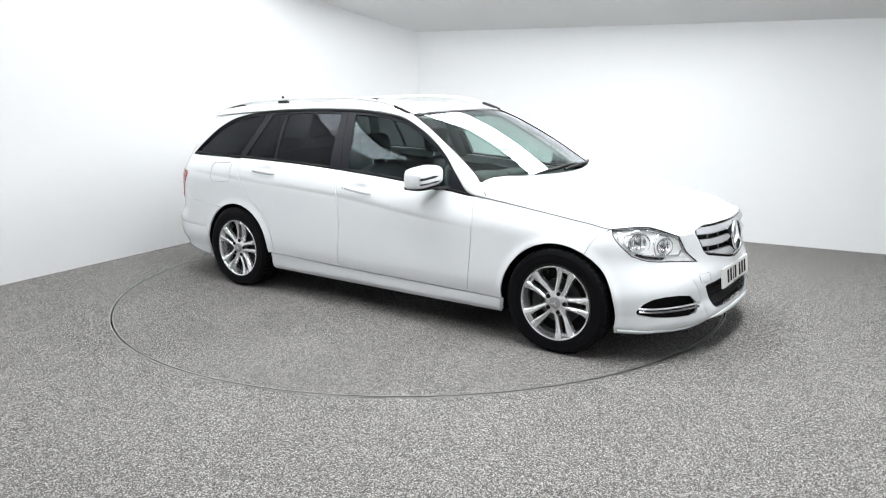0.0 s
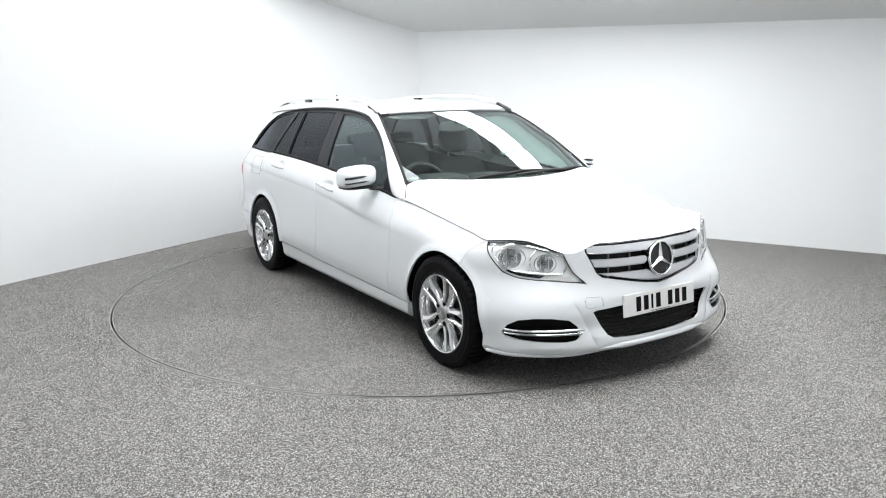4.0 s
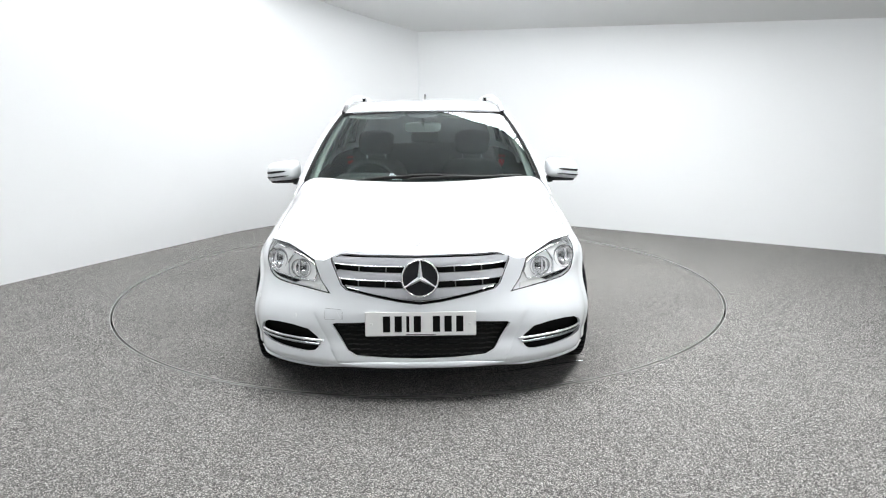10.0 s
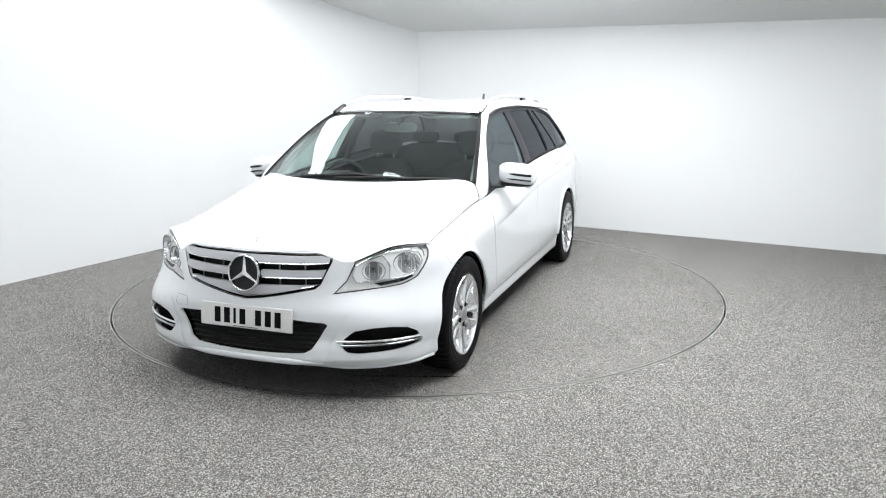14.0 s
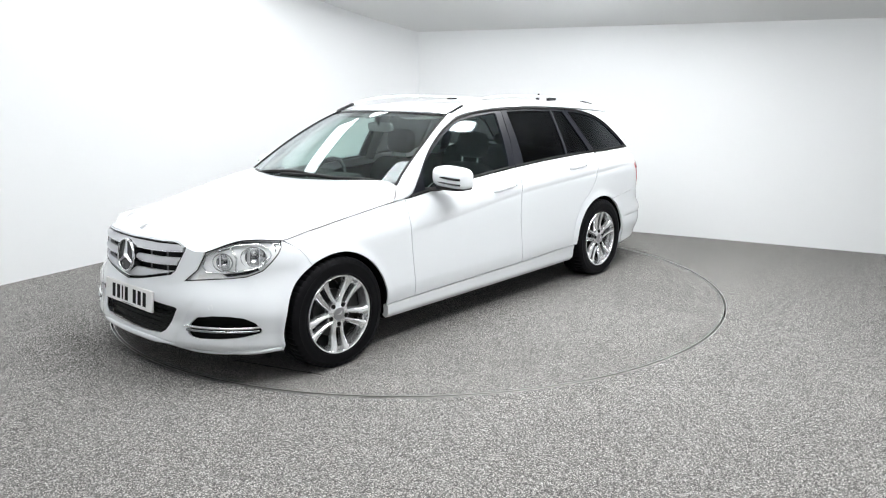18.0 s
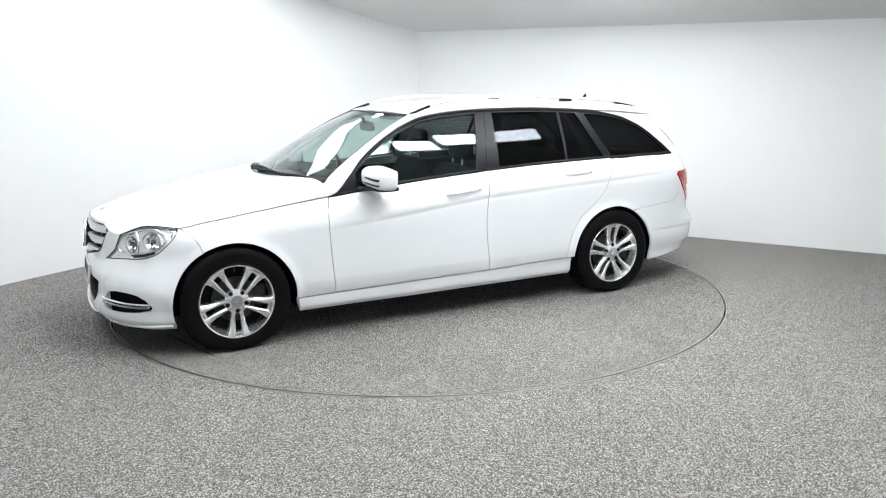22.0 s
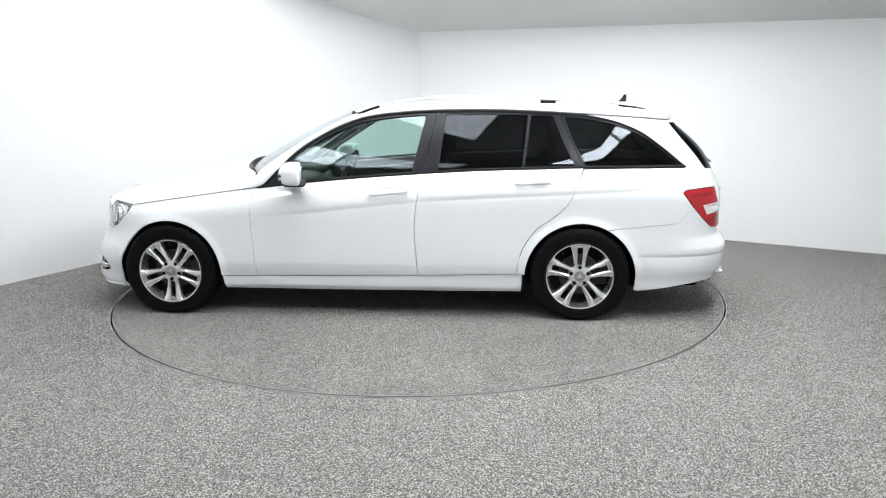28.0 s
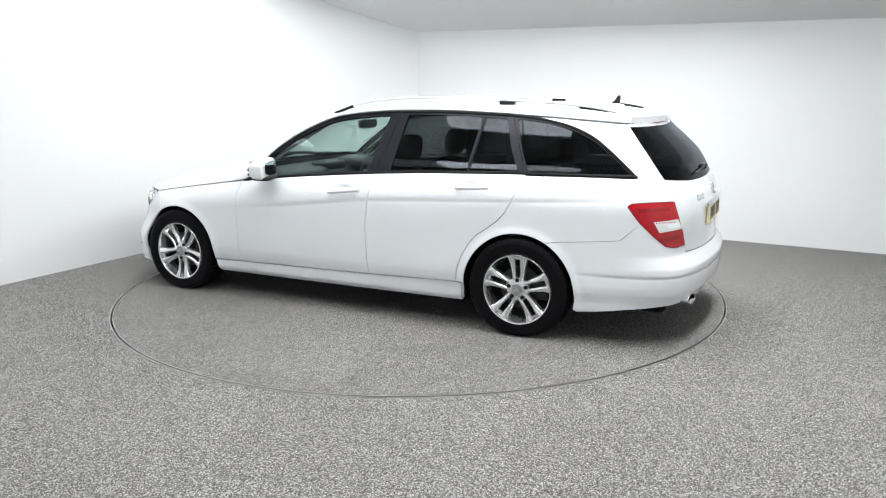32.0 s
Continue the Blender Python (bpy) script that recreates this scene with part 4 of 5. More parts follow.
# ---- number plates: characters as plain bars
def number_plate(name, centre, tilt, yaw, face, parent, label):
    m = Matrix.Translation(centre) @ Matrix.Rotation(radians(yaw), 4, "Z") @ Matrix.Rotation(radians(tilt), 4, "Y")

    def put(nm, y0, y1, z0, z1, x0, x1, mt, par, bev=.004, lab=""):
        bm = bmesh.new()
        box(bm, x0, x1, y0, y1, z0, z1, bev)
        bmesh.ops.transform(bm, matrix=m, verts=bm.verts[:])
        return part(nm, bm, mt, par, lab)

    pl = put(name, -.262, .262, -.0575, .0575, -.014, 0, face, parent, .004, label)
    put("plate_holder", -.255, .255, -.05, .0595, -.022, -.0145, BLACK, pl, .004, "black plate holder")
    y = -.182
    for i in range(7):
        w = .014 if i == 2 else .034
        put("plain_bar", y + .004, y + .004 + w, -.038, .038, -.001, .0012, INK, pl, .0006)
        y += w + .021 + (.035 if i == 3 else 0)
    for yy in (-.232, .232):
        put("screw_cap", yy - .006, yy + .006, -.006, .006, -.001, .003, PLATE_W, pl, .002)
    put("plain_bar", -.07, .07, -.0515, -.0485, -.001, .0008, IRON, pl, .0002)
    return pl


number_plate("number_plate", (2.129, 0, .415), -6, 0, PLATE_W, front_bumper, "white number plate with plain dark bars")

# ---- lower lips of the bumper
for sd in (1, -1):
    bm = bmesh.new()
    pts = []
    for i in range(29):
        t = i / 28
        s = s_front(.385, .20) + (s_side(1.735, .20) - s_front(.385, .20)) * t
        z = .190 - .008 * math.sin(math.pi * min(1, t * 1.6))
        p = body(s, z)
        pts.append((float(p[0]), sd * float(p[1]), z))
    sweep(bm, pts, .013, .009, 12, taper=lambda t: min(1, .05 + 4 * t))
    part("side_lip", bm, PAINT, front_bumper)
bm = bmesh.new()
pts = []
for i in range(25):
    y = -.40 + .80 * i / 24
    p = body(s_front(abs(y), .215), .215)
    pts.append((float(p[0]) + .002, y, .212))
sweep(bm, pts, .010, .016, 12, taper=lambda t: min(1, .05 + 5 * t, .05 + 5 * (1 - t)))
part("centre_lip", bm, PAINT, front_bumper)


# ---- headlamps
def under_skin(x, z, deep, side=1):
    """A point deep under the skin at that x and height."""
    s0, e = s_side(x, z), 2e-3
    p = body(s0, z)
    n = np.cross(body(s0 + e, z) - body(s0 - e, z), body(s0, z + e) - body(s0, z - e))
    n = n / np.linalg.norm(n)
    if n[1] < 0:
        n = -n
    q = p - n * deep
    return float(q[0]), side * float(q[1]), float(q[2])


def lamp_bar(name, pts, deep, ru, rv, material, parent, side, closed=False, label=""):
    pts = resample(np.array(pts), .012, closed)
    if closed:
        pts = np.vstack([pts, pts[:1]])
    bm = bmesh.new()
    sweep(bm, [under_skin(x, z, deep, side) for x, z in pts], ru, rv, 8, up=(.8, side * .6, .05), cap=not closed)
    return part(name, bm, material, parent, label)


def build_headlamp(side):
    lp = on_side(lamp_loop)
    a = np.linspace(0, 2 * np.pi, 33)[:-1]
    bowls = ((1.806, .668, .052, 34, "main_reflector"), (1.905, .638, .044, 24, "inner_reflector"))
    cups = [np.stack([s_side(x, z) + r * 1.16 * np.cos(a), z + r * np.sin(a)], 1) for x, z, r, _, _ in bowls]
    lamp = skin("headlamp", lp, body, BEZEL, car, cups, step=.02, deep=.016, thick=.004, gap=-.002, side=side, label="clear headlamp unit with chrome reflectors")
    skin("lamp_edge", lp, body, BLACK, lamp, [shrink(resample(lp, .016), .0055)], step=.02, deep=.002, thick=.003, gap=.001, side=side, label="black lamp edge seal")
    skin("lens", shrink(resample(lp, .016), .0055), body, LENS, lamp, step=.018, deep=.0, thick=0, gap=0, side=side, label="clear lens cover")
    for x, z, r, yaw, nm in bowls:
        bm = bmesh.new()
        prof = [(.006, -.040), (r * .3, -.038), (r * .55, -.030), (r * .8, -.016), (r, .002), (r * 1.08, .002), (r * 1.08, -.02)]
        lathe(bm, prof, 36, "x")
        bmesh.ops.recalc_face_normals(bm, faces=bm.faces[:])
        smooth(bm, 50)
        for v in bm.verts:
            v.co.y *= 1.22
        c = under_skin(x, z, .015, side)
        m = Matrix.Translation(c) @ Matrix.Rotation(radians(side * yaw), 4, "Z") @ Matrix.Rotation(radians(-6), 4, "Y")
        bmesh.ops.transform(bm, matrix=m, verts=bm.verts[:])
        bowl = part(nm, bm, REFLECT, lamp, "bright chrome reflector bowl")
        bm = bmesh.new()
        lathe(bm, [(.0005, .012), (.008, .010), (.010, .004), (.010, -.024)], 16, "x")
        bmesh.ops.recalc_face_normals(bm, faces=bm.faces[:])
        smooth(bm, 40)
        bmesh.ops.transform(bm, matrix=m @ Matrix.Translation((-.008, 0, 0)), verts=bm.verts[:])
        part("bulb_cap", bm, DARK_CHROME, bowl, "smoked bulb cap")
        for k in (-.72, -.4, .4, .72):
            h = r * .86 * math.sqrt(max(.05, 1 - k * k))
            bm = bmesh.new()
            box(bm, -.036, -.012, k * r * 1.2 - .0012, k * r * 1.2 + .0012, -h, h)
            bmesh.ops.transform(bm, matrix=m, verts=bm.verts[:])
            part("facet", bm, CHROME if abs(k) < .5 else DARK_CHROME, bowl)
        bm = bmesh.new()
        lathe(bm, [(r * 1.03, .006), (r * 1.07, .007), (r * 1.09, -.002), (r * 1.03, -.002), (r * 1.03, .006)], 36, "x")
        for v in bm.verts:
            v.co.y *= 1.22
        bmesh.ops.recalc_face_normals(bm, faces=bm.faces[:])
        bmesh.ops.transform(bm, matrix=m, verts=bm.verts[:])
        part("bowl_rim", bm, DARK_CHROME, bowl, "smoked bowl rim")
    # bright frame round both bowls, the bar between them and the strip along the foot
    frame_loop = [(1.948, .668), (1.90, .704), (1.845, .728), (1.775, .735), (1.727, .712), (1.728, .672), (1.768, .628), (1.83, .604), (1.90, .590), (1.955, .586), (1.962, .622)]
    lamp_bar("chamber_frame", frame_loop, .008, .0042, .0055, CHROME, lamp, side, True, "chrome frame round the reflectors")
    lamp_bar("divider", [(1.868, .712), (1.862, .66), (1.872, .600)], .010, .005, .008, CHROME, lamp, side, label="bright bar between the reflectors")
    lamp_bar("outer_frame", [(1.925, .700), (1.86, .738), (1.79, .746), (1.72, .738), (1.69, .720), (1.702, .690)], .014, .003, .005, DARK_CHROME, lamp, side)
    foot = on_side([(1.915, .562), (1.99, .552), (1.98, .574), (1.918, .580)])
    skin("indicator_strip", foot, body, CLEAR_WHITE, lamp, step=.02, deep=.010, thick=.012, gap=0, side=side, label="pale indicator strip")
    dark = on_side([(1.79, .603), (1.84, .583), (1.90, .569), (1.912, .580), (1.85, .594), (1.80, .612)])
    skin("dark_insert", dark, body, BLACK, lamp, step=.02, deep=.010, thick=.008, gap=0, side=side, label="black insert under the reflectors")
    brow = on_side([(x, z - .006) for x, z in lamp_top[:-1]] + [(x, z - .020) for x, z in lamp_top[:-1][::-1]])
    skin("brow", brow, body, DARK_CHROME, lamp, step=.02, deep=.010, thick=.02, gap=0, side=side)
    return lamp


headlamps = [build_headlamp(1), build_headlamp(-1)]

# ---- sills
sill_loop = [(1.000, .178), (1.012, .266)] + span(sill_top, 1.000, -.985, dz=-.004) + [(-.998, .300), (-.998, .180), (-.5, .176), (.3, .174)]
side_part("sill", sill_loop, PAINT, thick=.03, label="")

# ---- tailgate, rear lamps, rear bumper
gate_pts = GATE_EDGE + [(-2.268, .77), (-2.288, .68), (-2.300, .595), (-2.305, .56)]
gate_half = [(s_side(x, z), z) for x, z in gate_pts]
gate_loop = np.array(gate_half + [(SMAX, .548)] + [(2 * SMAX - s, z) for s, z in gate_half[::-1]] + [(SMAX, 1.285)])
g0 = [(-1.938, 1.270), (-1.985, 1.213), (-2.055, 1.128), (-2.125, 1.038), (-2.170, .978)]
glass_half = [(s_side(x, z) + .012, z) for x, z in g0] + [(SMAX - .45, .955), (SMAX - .2, .948)]
gate_glass = np.array(glass_half + [(SMAX, .946)] + [(2 * SMAX - s, z) for s, z in glass_half[::-1]] + [(SMAX, 1.262)])
tailgate = skin("tailgate", gate_loop, body, PAINT, car, [gate_glass], step=.025)
skin("rear_window", gate_glass, body, DARKGLASS, tailgate, step=.03, deep=.002, thick=.004, gap=.001, label="dark privacy rear window")
bm = bmesh.new()
rw = [body(SMAX - y, 1.005 - .045 * y) for y in (0, .07, .14, .21, .28, .35)]
sweep(bm, [(float(p[0]) - .016, float(p[1]), float(p[2])) for i, p in enumerate(rw)], .008, .009, 8, up=(0, 0, 1), taper=lambda t: 1 - .5 * t)
wiper_r = part("rear_wiper", bm, PLASTIC, tailgate, "black rear wiper arm")
bm = bmesh.new()
pillow(bm, (float(rw[0][0]) - .008, 0, 1.002), (.022, .028, .020), .7)
part("pivot", bm, PLASTIC, wiper_r)
# chrome strip, plate recess and badge bars
bm = bmesh.new()
sweep(bm, [(float(body(SMAX - y, .80)[0]) - .012, float(body(SMAX - y, .80)[1]), .80) for y in (.30, .2, .1, 0, -.1, -.2, -.30)], .012, .014, 8)
part("handle_strip", bm, CHROME, tailgate, "chrome tailgate handle strip")
number_plate("number_plate", (float(body(SMAX, .728)[0]) - .003, 0, .728), -2, 180, PLATE_Y, tailgate, "yellow number plate with plain dark bars")
star_emblem(tailgate, (float(body(SMAX, .865)[0]) - .004, 0, .865), .04, 180 + 20, .003, CHROME, SILVER)
for i, (y, w) in enumerate(((.42, .028), (.375, .012), (.350, .028), (.312, .028))):
    s0 = s_rear(y, .85)
    lp = np.array([(s0, .838), (s0 + w, .838), (s0 + w, .868), (s0, .868)])
    skin("badge_bar", lp, body, CHROME, tailgate, [shrink(resample(lp, .01), .007)] if w > .02 else (), step=.02, deep=-.003, thick=.004, gap=0, label="small chrome badge bar")


def build_tail_lamp(side):
    lp = on_side(TAIL_LAMP)
    lamp = skin("tail_lamp", lp, body, RED, car, step=.02, gap=.003, thick=.04, side=side, label="red wraparound tail lamp with a clear middle band",
                lift=lambda a, b: .004 * np.ones_like(a))
    band_ = on_side([(-2.150, .752), (-2.262, .762), (-2.274, .728), (-2.280, .703), (-2.180, .690)])
    b1 = skin("clear_band", band_, body, CLEAR_WHITE, lamp, step=.02, deep=-.006, thick=.006, gap=0, side=side, label="clear reversing lamp band")
    ins = on_side([(-2.21, .738), (-2.262, .742), (-2.272, .715), (-2.225, .712)])
    skin("bulb_window", ins, body, BEZEL, b1, step=.02, deep=-.0075, thick=.003, gap=0, side=side)
    for i in range(7):
        x = -2.160 - i * .014
        dot = on_side([(x, .750), (x - .006, .750), (x - .007, .744), (x - .001, .744)])
        skin("led", dot, body, RED, b1, step=.02, deep=-.0075, thick=.002, gap=0, side=side)
    low = on_side([(-2.17, .655), (-2.268, .672), (-2.278, .645), (-2.20, .635)])
    skin("lower_lens", low, body, RED_DARK, lamp, step=.02, deep=-.006, thick=.004, gap=0, side=side)
    up = on_side([(-2.06, .828), (-2.215, .832), (-2.225, .815), (-2.075, .805)])
    skin("upper_lens", up, body, RED_DARK, lamp, step=.02, deep=-.0055, thick=.004, gap=0, side=side)
    return lamp


tail_lamps = [build_tail_lamp(1), build_tail_lamp(-1)]

rear_arch = arch(-1.375, 193, qa0, 24)
rb_half = [(s_side(x, z), z) for x, z in [(-1.742, .196), (-1.735, .21)] + rear_arch + [(-1.7, .617), (-1.98, .642), (-2.084, .743)] + TAIL_LAMP[::-1][1:6] + [(-2.305, .558)]]
rb_low = [(s_side(x, z), z) for x, z in ((-1.9, .216), (-2.03, .235), (-2.2, .25), (-2.3, .255))][::-1]
rb_loop = np.array(rb_half + [(SMAX, .545)] + [(2 * SMAX - s, z) for s, z in rb_half[::-1]] + [(2 * SMAX - s, z) for s, z in rb_low[::-1]] + [(SMAX, .262)] + rb_low)
step_s = np.arange(s_side(-1.62, .43), 2 * SMAX - s_side(-1.62, .43), .012)
step_pts = np.array([(s, .43 + dz) for dz in (-.022, -.008, .0, .008, .018) for s in step_s])
rear_bumper = skin("rear_bumper", rb_loop, body, PAINT, car, step=.022, thick=.014, gap=.0012, extra=step_pts)
bm = bmesh.new()
prof = [(.029, .0), (.031, .002), (.034, .0), (.034, -.12), (.029, -.12), (.029, 0)]
lathe(bm, [(r, h) for r, h in prof], 28, "x")
for v in bm.verts:
    v.co.y *= 1.6
bmesh.ops.recalc_face_normals(bm, faces=bm.faces[:])
smooth(bm, 40)
bmesh.ops.transform(bm, matrix=Matrix.Translation((-2.350, .555, .275)) @ Matrix.Rotation(math.pi - radians(14), 4, "Z"), verts=bm.verts[:])
pipe = part("exhaust_pipe", bm, CHROME, rear_bumper, "chrome oval exhaust tip")
bm = bmesh.new()
pillow(bm, (-2.325, .555, .275), (.012, .045, .027), .9, 20, 10)
part("dark_inside", bm, GAP, pipe, "dark block inside the pipe")

# ---- spoiler and high brake lamp
sp_half = [(-1.935, .0), (-1.925, .3), (-1.905, .44), (-1.905, .475), (-1.935, .482), (-1.972, .44), (-2.015, .33), (-2.045, .18), (-2.055, 0)]
sp_loop = np.array([(-1.95, 0)] + [(x, y) for x, y in sp_half[1:]] + [(x, -y) for x, y in sp_half[::-1][1:-1]])


def spoiler_top(x, y):
    p = roof(x, y)
    p[..., 2] += .001 + .008 * ramp(-1.95, -2.06, x)
    return p


spoiler = skin("roof_spoiler", sp_loop, spoiler_top, PAINT, tailgate, step=.03, thick=.040, gap=.0)
bm = bmesh.new()
sweep(bm, [(-2.030 + .05 * (abs(y) / .3) ** 2, y, 1.283 - .012 * (abs(y) / .3) ** 2) for y in np.linspace(-.22, .22, 13)], .012, .008, 8)
part("brake_lamp", bm, RED, spoiler, "slim red high-level brake lamp")
bm = bmesh.new()
pillow(bm, (-1.71, 0, 1.376), (.070, .024, .016), .8)
fin = part("aerial", bm, PAINT, car, "low white aerial base with a black fin")
bm = bmesh.new()
prism(bm, [(-1.675, 0), (-1.702, .020), (-1.722, .042), (-1.734, .060), (-1.746, .064), (-1.752, .055), (-1.748, 0)],
      lambda x, h: (x, -.006, 1.382 + h), lambda x, h: (x, .006, 1.382 + h))
bmesh.ops.bevel(bm, geom=bm.edges[:], offset=.003, segments=2, affect="EDGES")
part("fin", bm, BLACK, fin, "black shark fin")

# ---- roof rails
rail_z = curve((.13, 1.330), (.05, 1.358), (-.05, 1.388), (-.2, 1.415), (-.525, 1.436), (-.85, 1.433), (-1.09, 1.424), (-1.35, 1.412), (-1.646, 1.388), (-1.80, 1.362), (-1.90, 1.338))
rail_y = curve((.13, .560), (-.05, .550), (-.525, .532), (-1.17, .520), (-1.9, .505))
for sd in (1, -1):
    bm = bmesh.new()
    xs2 = np.linspace(-.035, -1.90, 60)
    sweep(bm, [(x, sd * float(rail_y(x)), float(rail_z(x))) for x in xs2], .0125, .0095, 12, taper=lambda t: min(1, .9 + 6 * t, .45 + 6 * (1 - t)))
    rail = part("roof_rail", bm, RAIL, car, "bright aluminium roof rail with black feet")
    for x0, x1 in ((.115, -.036), (-1.115, -1.215), (-1.63, -1.80)):
        bm = bmesh.new()
        pts = [(x0 + (x1 - x0) * i / 6) for i in range(7)]
        lo, hi = [], []
        rows = []
        for x in pts:
            y = float(rail_y(x))
            zb = float(roof(np.float64(x), np.float64(y))[2]) - .012
            zt = max(zb + .014, float(rail_z(x)) + (.006 if x0 > 0 else -.006))
            if x0 > 0:
                zb = max(zb, float(rail_z(x)) - .012)
            rows.append([bm.verts.new((x, sd * (y + dy), z)) for dy, z in ((-.012, zb), (.012, zb), (.012, zt), (-.012, zt))])
        for a, b in zip(rows, rows[1:]):
            for j in range(4):
                bm.faces.new([a[j], a[(j + 1) % 4], b[(j + 1) % 4], b[j]])
        bm.faces.new(rows[0][::-1])
        bm.faces.new(rows[-1])
        bmesh.ops.recalc_face_normals(bm, faces=bm.faces[:])
        part("rail_foot", bm, BLACK, rail, "black rail foot")

    bm = bmesh.new()
    sweep(bm, [(x, sd * (float(top_edge(x)) + .001), float(roof(np.float64(x), top_edge(x))[2]) + .001) for x in np.linspace(.12, -.10, 12)], .0035, .0035, 8)
    part("roof_moulding", bm, RUBBER, car, "thin dark roof moulding running to the screen corner")

# ---- door handles
for doors, x0, x1, z0, z1 in ((fdoors, -.005, -.245, .818, .842), (rdoors, -.950, -1.165, .893, .903)):
    for door, sd in zip(doors, (1, -1)):
        bm = bmesh.new()
        pts = []
        for i in range(21):
            t = i / 20
            x = x0 + (x1 - x0) * t
            z = z0 + (z1 - z0) * t + .004
            p = body(s_side(x, z), z)
            off = .004 + .027 * min(1, 3.4 * t, 3.4 * (1 - t)) ** .6
            pts.append((x, sd * float(p[1] + off), z))
        sweep(bm, pts, .009, .0125, 14, taper=lambda t: .62 + .38 * min(1, 5 * t, 5 * (1 - t)))
        h = part("door_handle", bm, PAINT, door, "body-coloured door handle")
        bm = bmesh.new()
        p = body(s_side(x1 - .004, z1 + .004), z1 + .004)
        lathe(bm, [(.0005, .006), (.008, .005), (.0095, .0), (.0095, -.01)], 16, "y", (x1 - .004, 0, z1 + .004))
        for v in bm.verts:
            v.co.y = sd * (float(p[1]) + .016 + v.co.y)
        bmesh.ops.recalc_face_normals(bm, faces=bm.faces[:])
        smooth(bm, 40)
        part("lock_cap", bm, PAINT, h)

# ---- towing eye cover in the front bumper
cover = [(s_front(y, z), z) for y, z in ((.372, .432), (.452, .422), (.462, .432), (.462, .466), (.452, .476), (.382, .476), (.372, .466))]
cover = np.array(cover)
skin("tow_cover_gap", cover, body, GAP_LINE, front_bumper, [shrink(resample(cover, .012), .0012)], step=.03, deep=-.0012, thick=.003, gap=0, side=-1, label="fine grey gap round the towing eye cover")

# ---- fuel flap on the right quarter
flap = on_side([(-1.445, .935), (-1.44, .83), (-1.455, .805), (-1.65, .800), (-1.675, .825), (-1.675, .920), (-1.655, .943), (-1.47, .950)])
skin("fuel_flap_gap", flap, body, RUBBER, quarters[1], [shrink(resample(flap, .016), .0014)], step=.03, deep=-.0012, thick=.003, gap=0, side=-1, label="fine dark gap round the fuel flap")


# ---- door mirrors
def build_mirror(side, door):
    bm = bmesh.new()
    cx, cy, cz = .475, .925, .967
    pillow(bm, (0, 0, 0), (.094, .110, .066), .52, 32, 20)
    for v in bm.verts:
        t = v.co.x / .094
        if t > 0:
            v.co.x *= .9
            v.co.z *= 1 - .30 * t * t
            v.co.y *= 1 - .12 * t * t
        else:
            v.co.x = -.060 * (-t) ** .5
        v.co.x += .35 * (-v.co.y) * .6 + .03
        v.co.z += .012 * (-v.co.y / .1)
        v.co = Vector((cx + v.co.x - .02, side * (cy + v.co.y), cz + v.co.z))
    bmesh.ops.recalc_face_normals(bm, faces=bm.faces[:])
    mir = part("door_mirror", bm, PAINT, door, "white door mirror with black base and slots")
    bm = bmesh.new()
    pillow(bm, (0, 0, 0), (.074, .094, .015), .5, 28, 12)
    for v in bm.verts:
        v.co.x += .35 * (-v.co.y) * .6
        v.co = Vector((cx + v.co.x - .005, side * (cy + v.co.y - .004), .905 + v.co.z - .004 * (v.co.y / .1)))
    bmesh.ops.recalc_face_normals(bm, faces=bm.faces[:])
    part("mirror_base", bm, PLASTIC, mir, "black mirror base")
    for dz, y0, y1, rr in ((.006, -.030, .097, .0075), (-.026, -.045, .097, .0055)):
        bm = bmesh.new()
        pts = []
        for i in range(15):
            t = i / 14
            y = y0 + (y1 - y0) * t
            xx = .0846 * (1 - min(.999, abs(y) / .1105) ** 3.85) ** .26
            pts.append((cx + xx + .21 * -y + .0095, side * (cy + y), cz + dz + .012 * (-y / .1)))
        sweep(bm, pts, .007, rr, 8, taper=lambda t: min(1, .25 + 3 * t))
        part("slot", bm, BLACK, mir, "black slot")
    bm = bmesh.new()
    pillow(bm, (0, 0, 0), (.004, .082, .050), .5, 24, 12)
    for v in bm.verts:
        v.co = Vector((cx - .055 + v.co.x + .21 * -v.co.y, side * (cy + v.co.y), cz + v.co.z))
    part("mirror_glass", bm, CHROME, mir, "silvered mirror glass")
    bm = bmesh.new()
    sweep(bm, [(.56, side * .765, .893), (.53, side * .80, .890), (.51, side * .85, .893)], .030, .012, 10)
    part("mirror_arm", bm, PLASTIC, mir, "black mirror arm")
    return mir


for sd, d in zip((1, -1), fdoors):
    build_mirror(sd, d)

# ---- cowl and wipers
cowl_half = [(1.045 - .222 * (y / .7) ** 2, y) for y in np.linspace(0, .70, 14)] + [(1.0 - .25 * (y / .7) ** 2, y) for y in np.linspace(.70, 0, 14)]
cowl_loop = np.array(cowl_half[:14] + cowl_half[14:] + [(x, -y) for x, y in cowl_half[14:][::-1]][1:] + [(x, -y) for x, y in cowl_half[:14][::-1]][:-1])


def cowl_top(x, y):
    p = hood(x, y)
    p[..., 2] -= .012
    return p


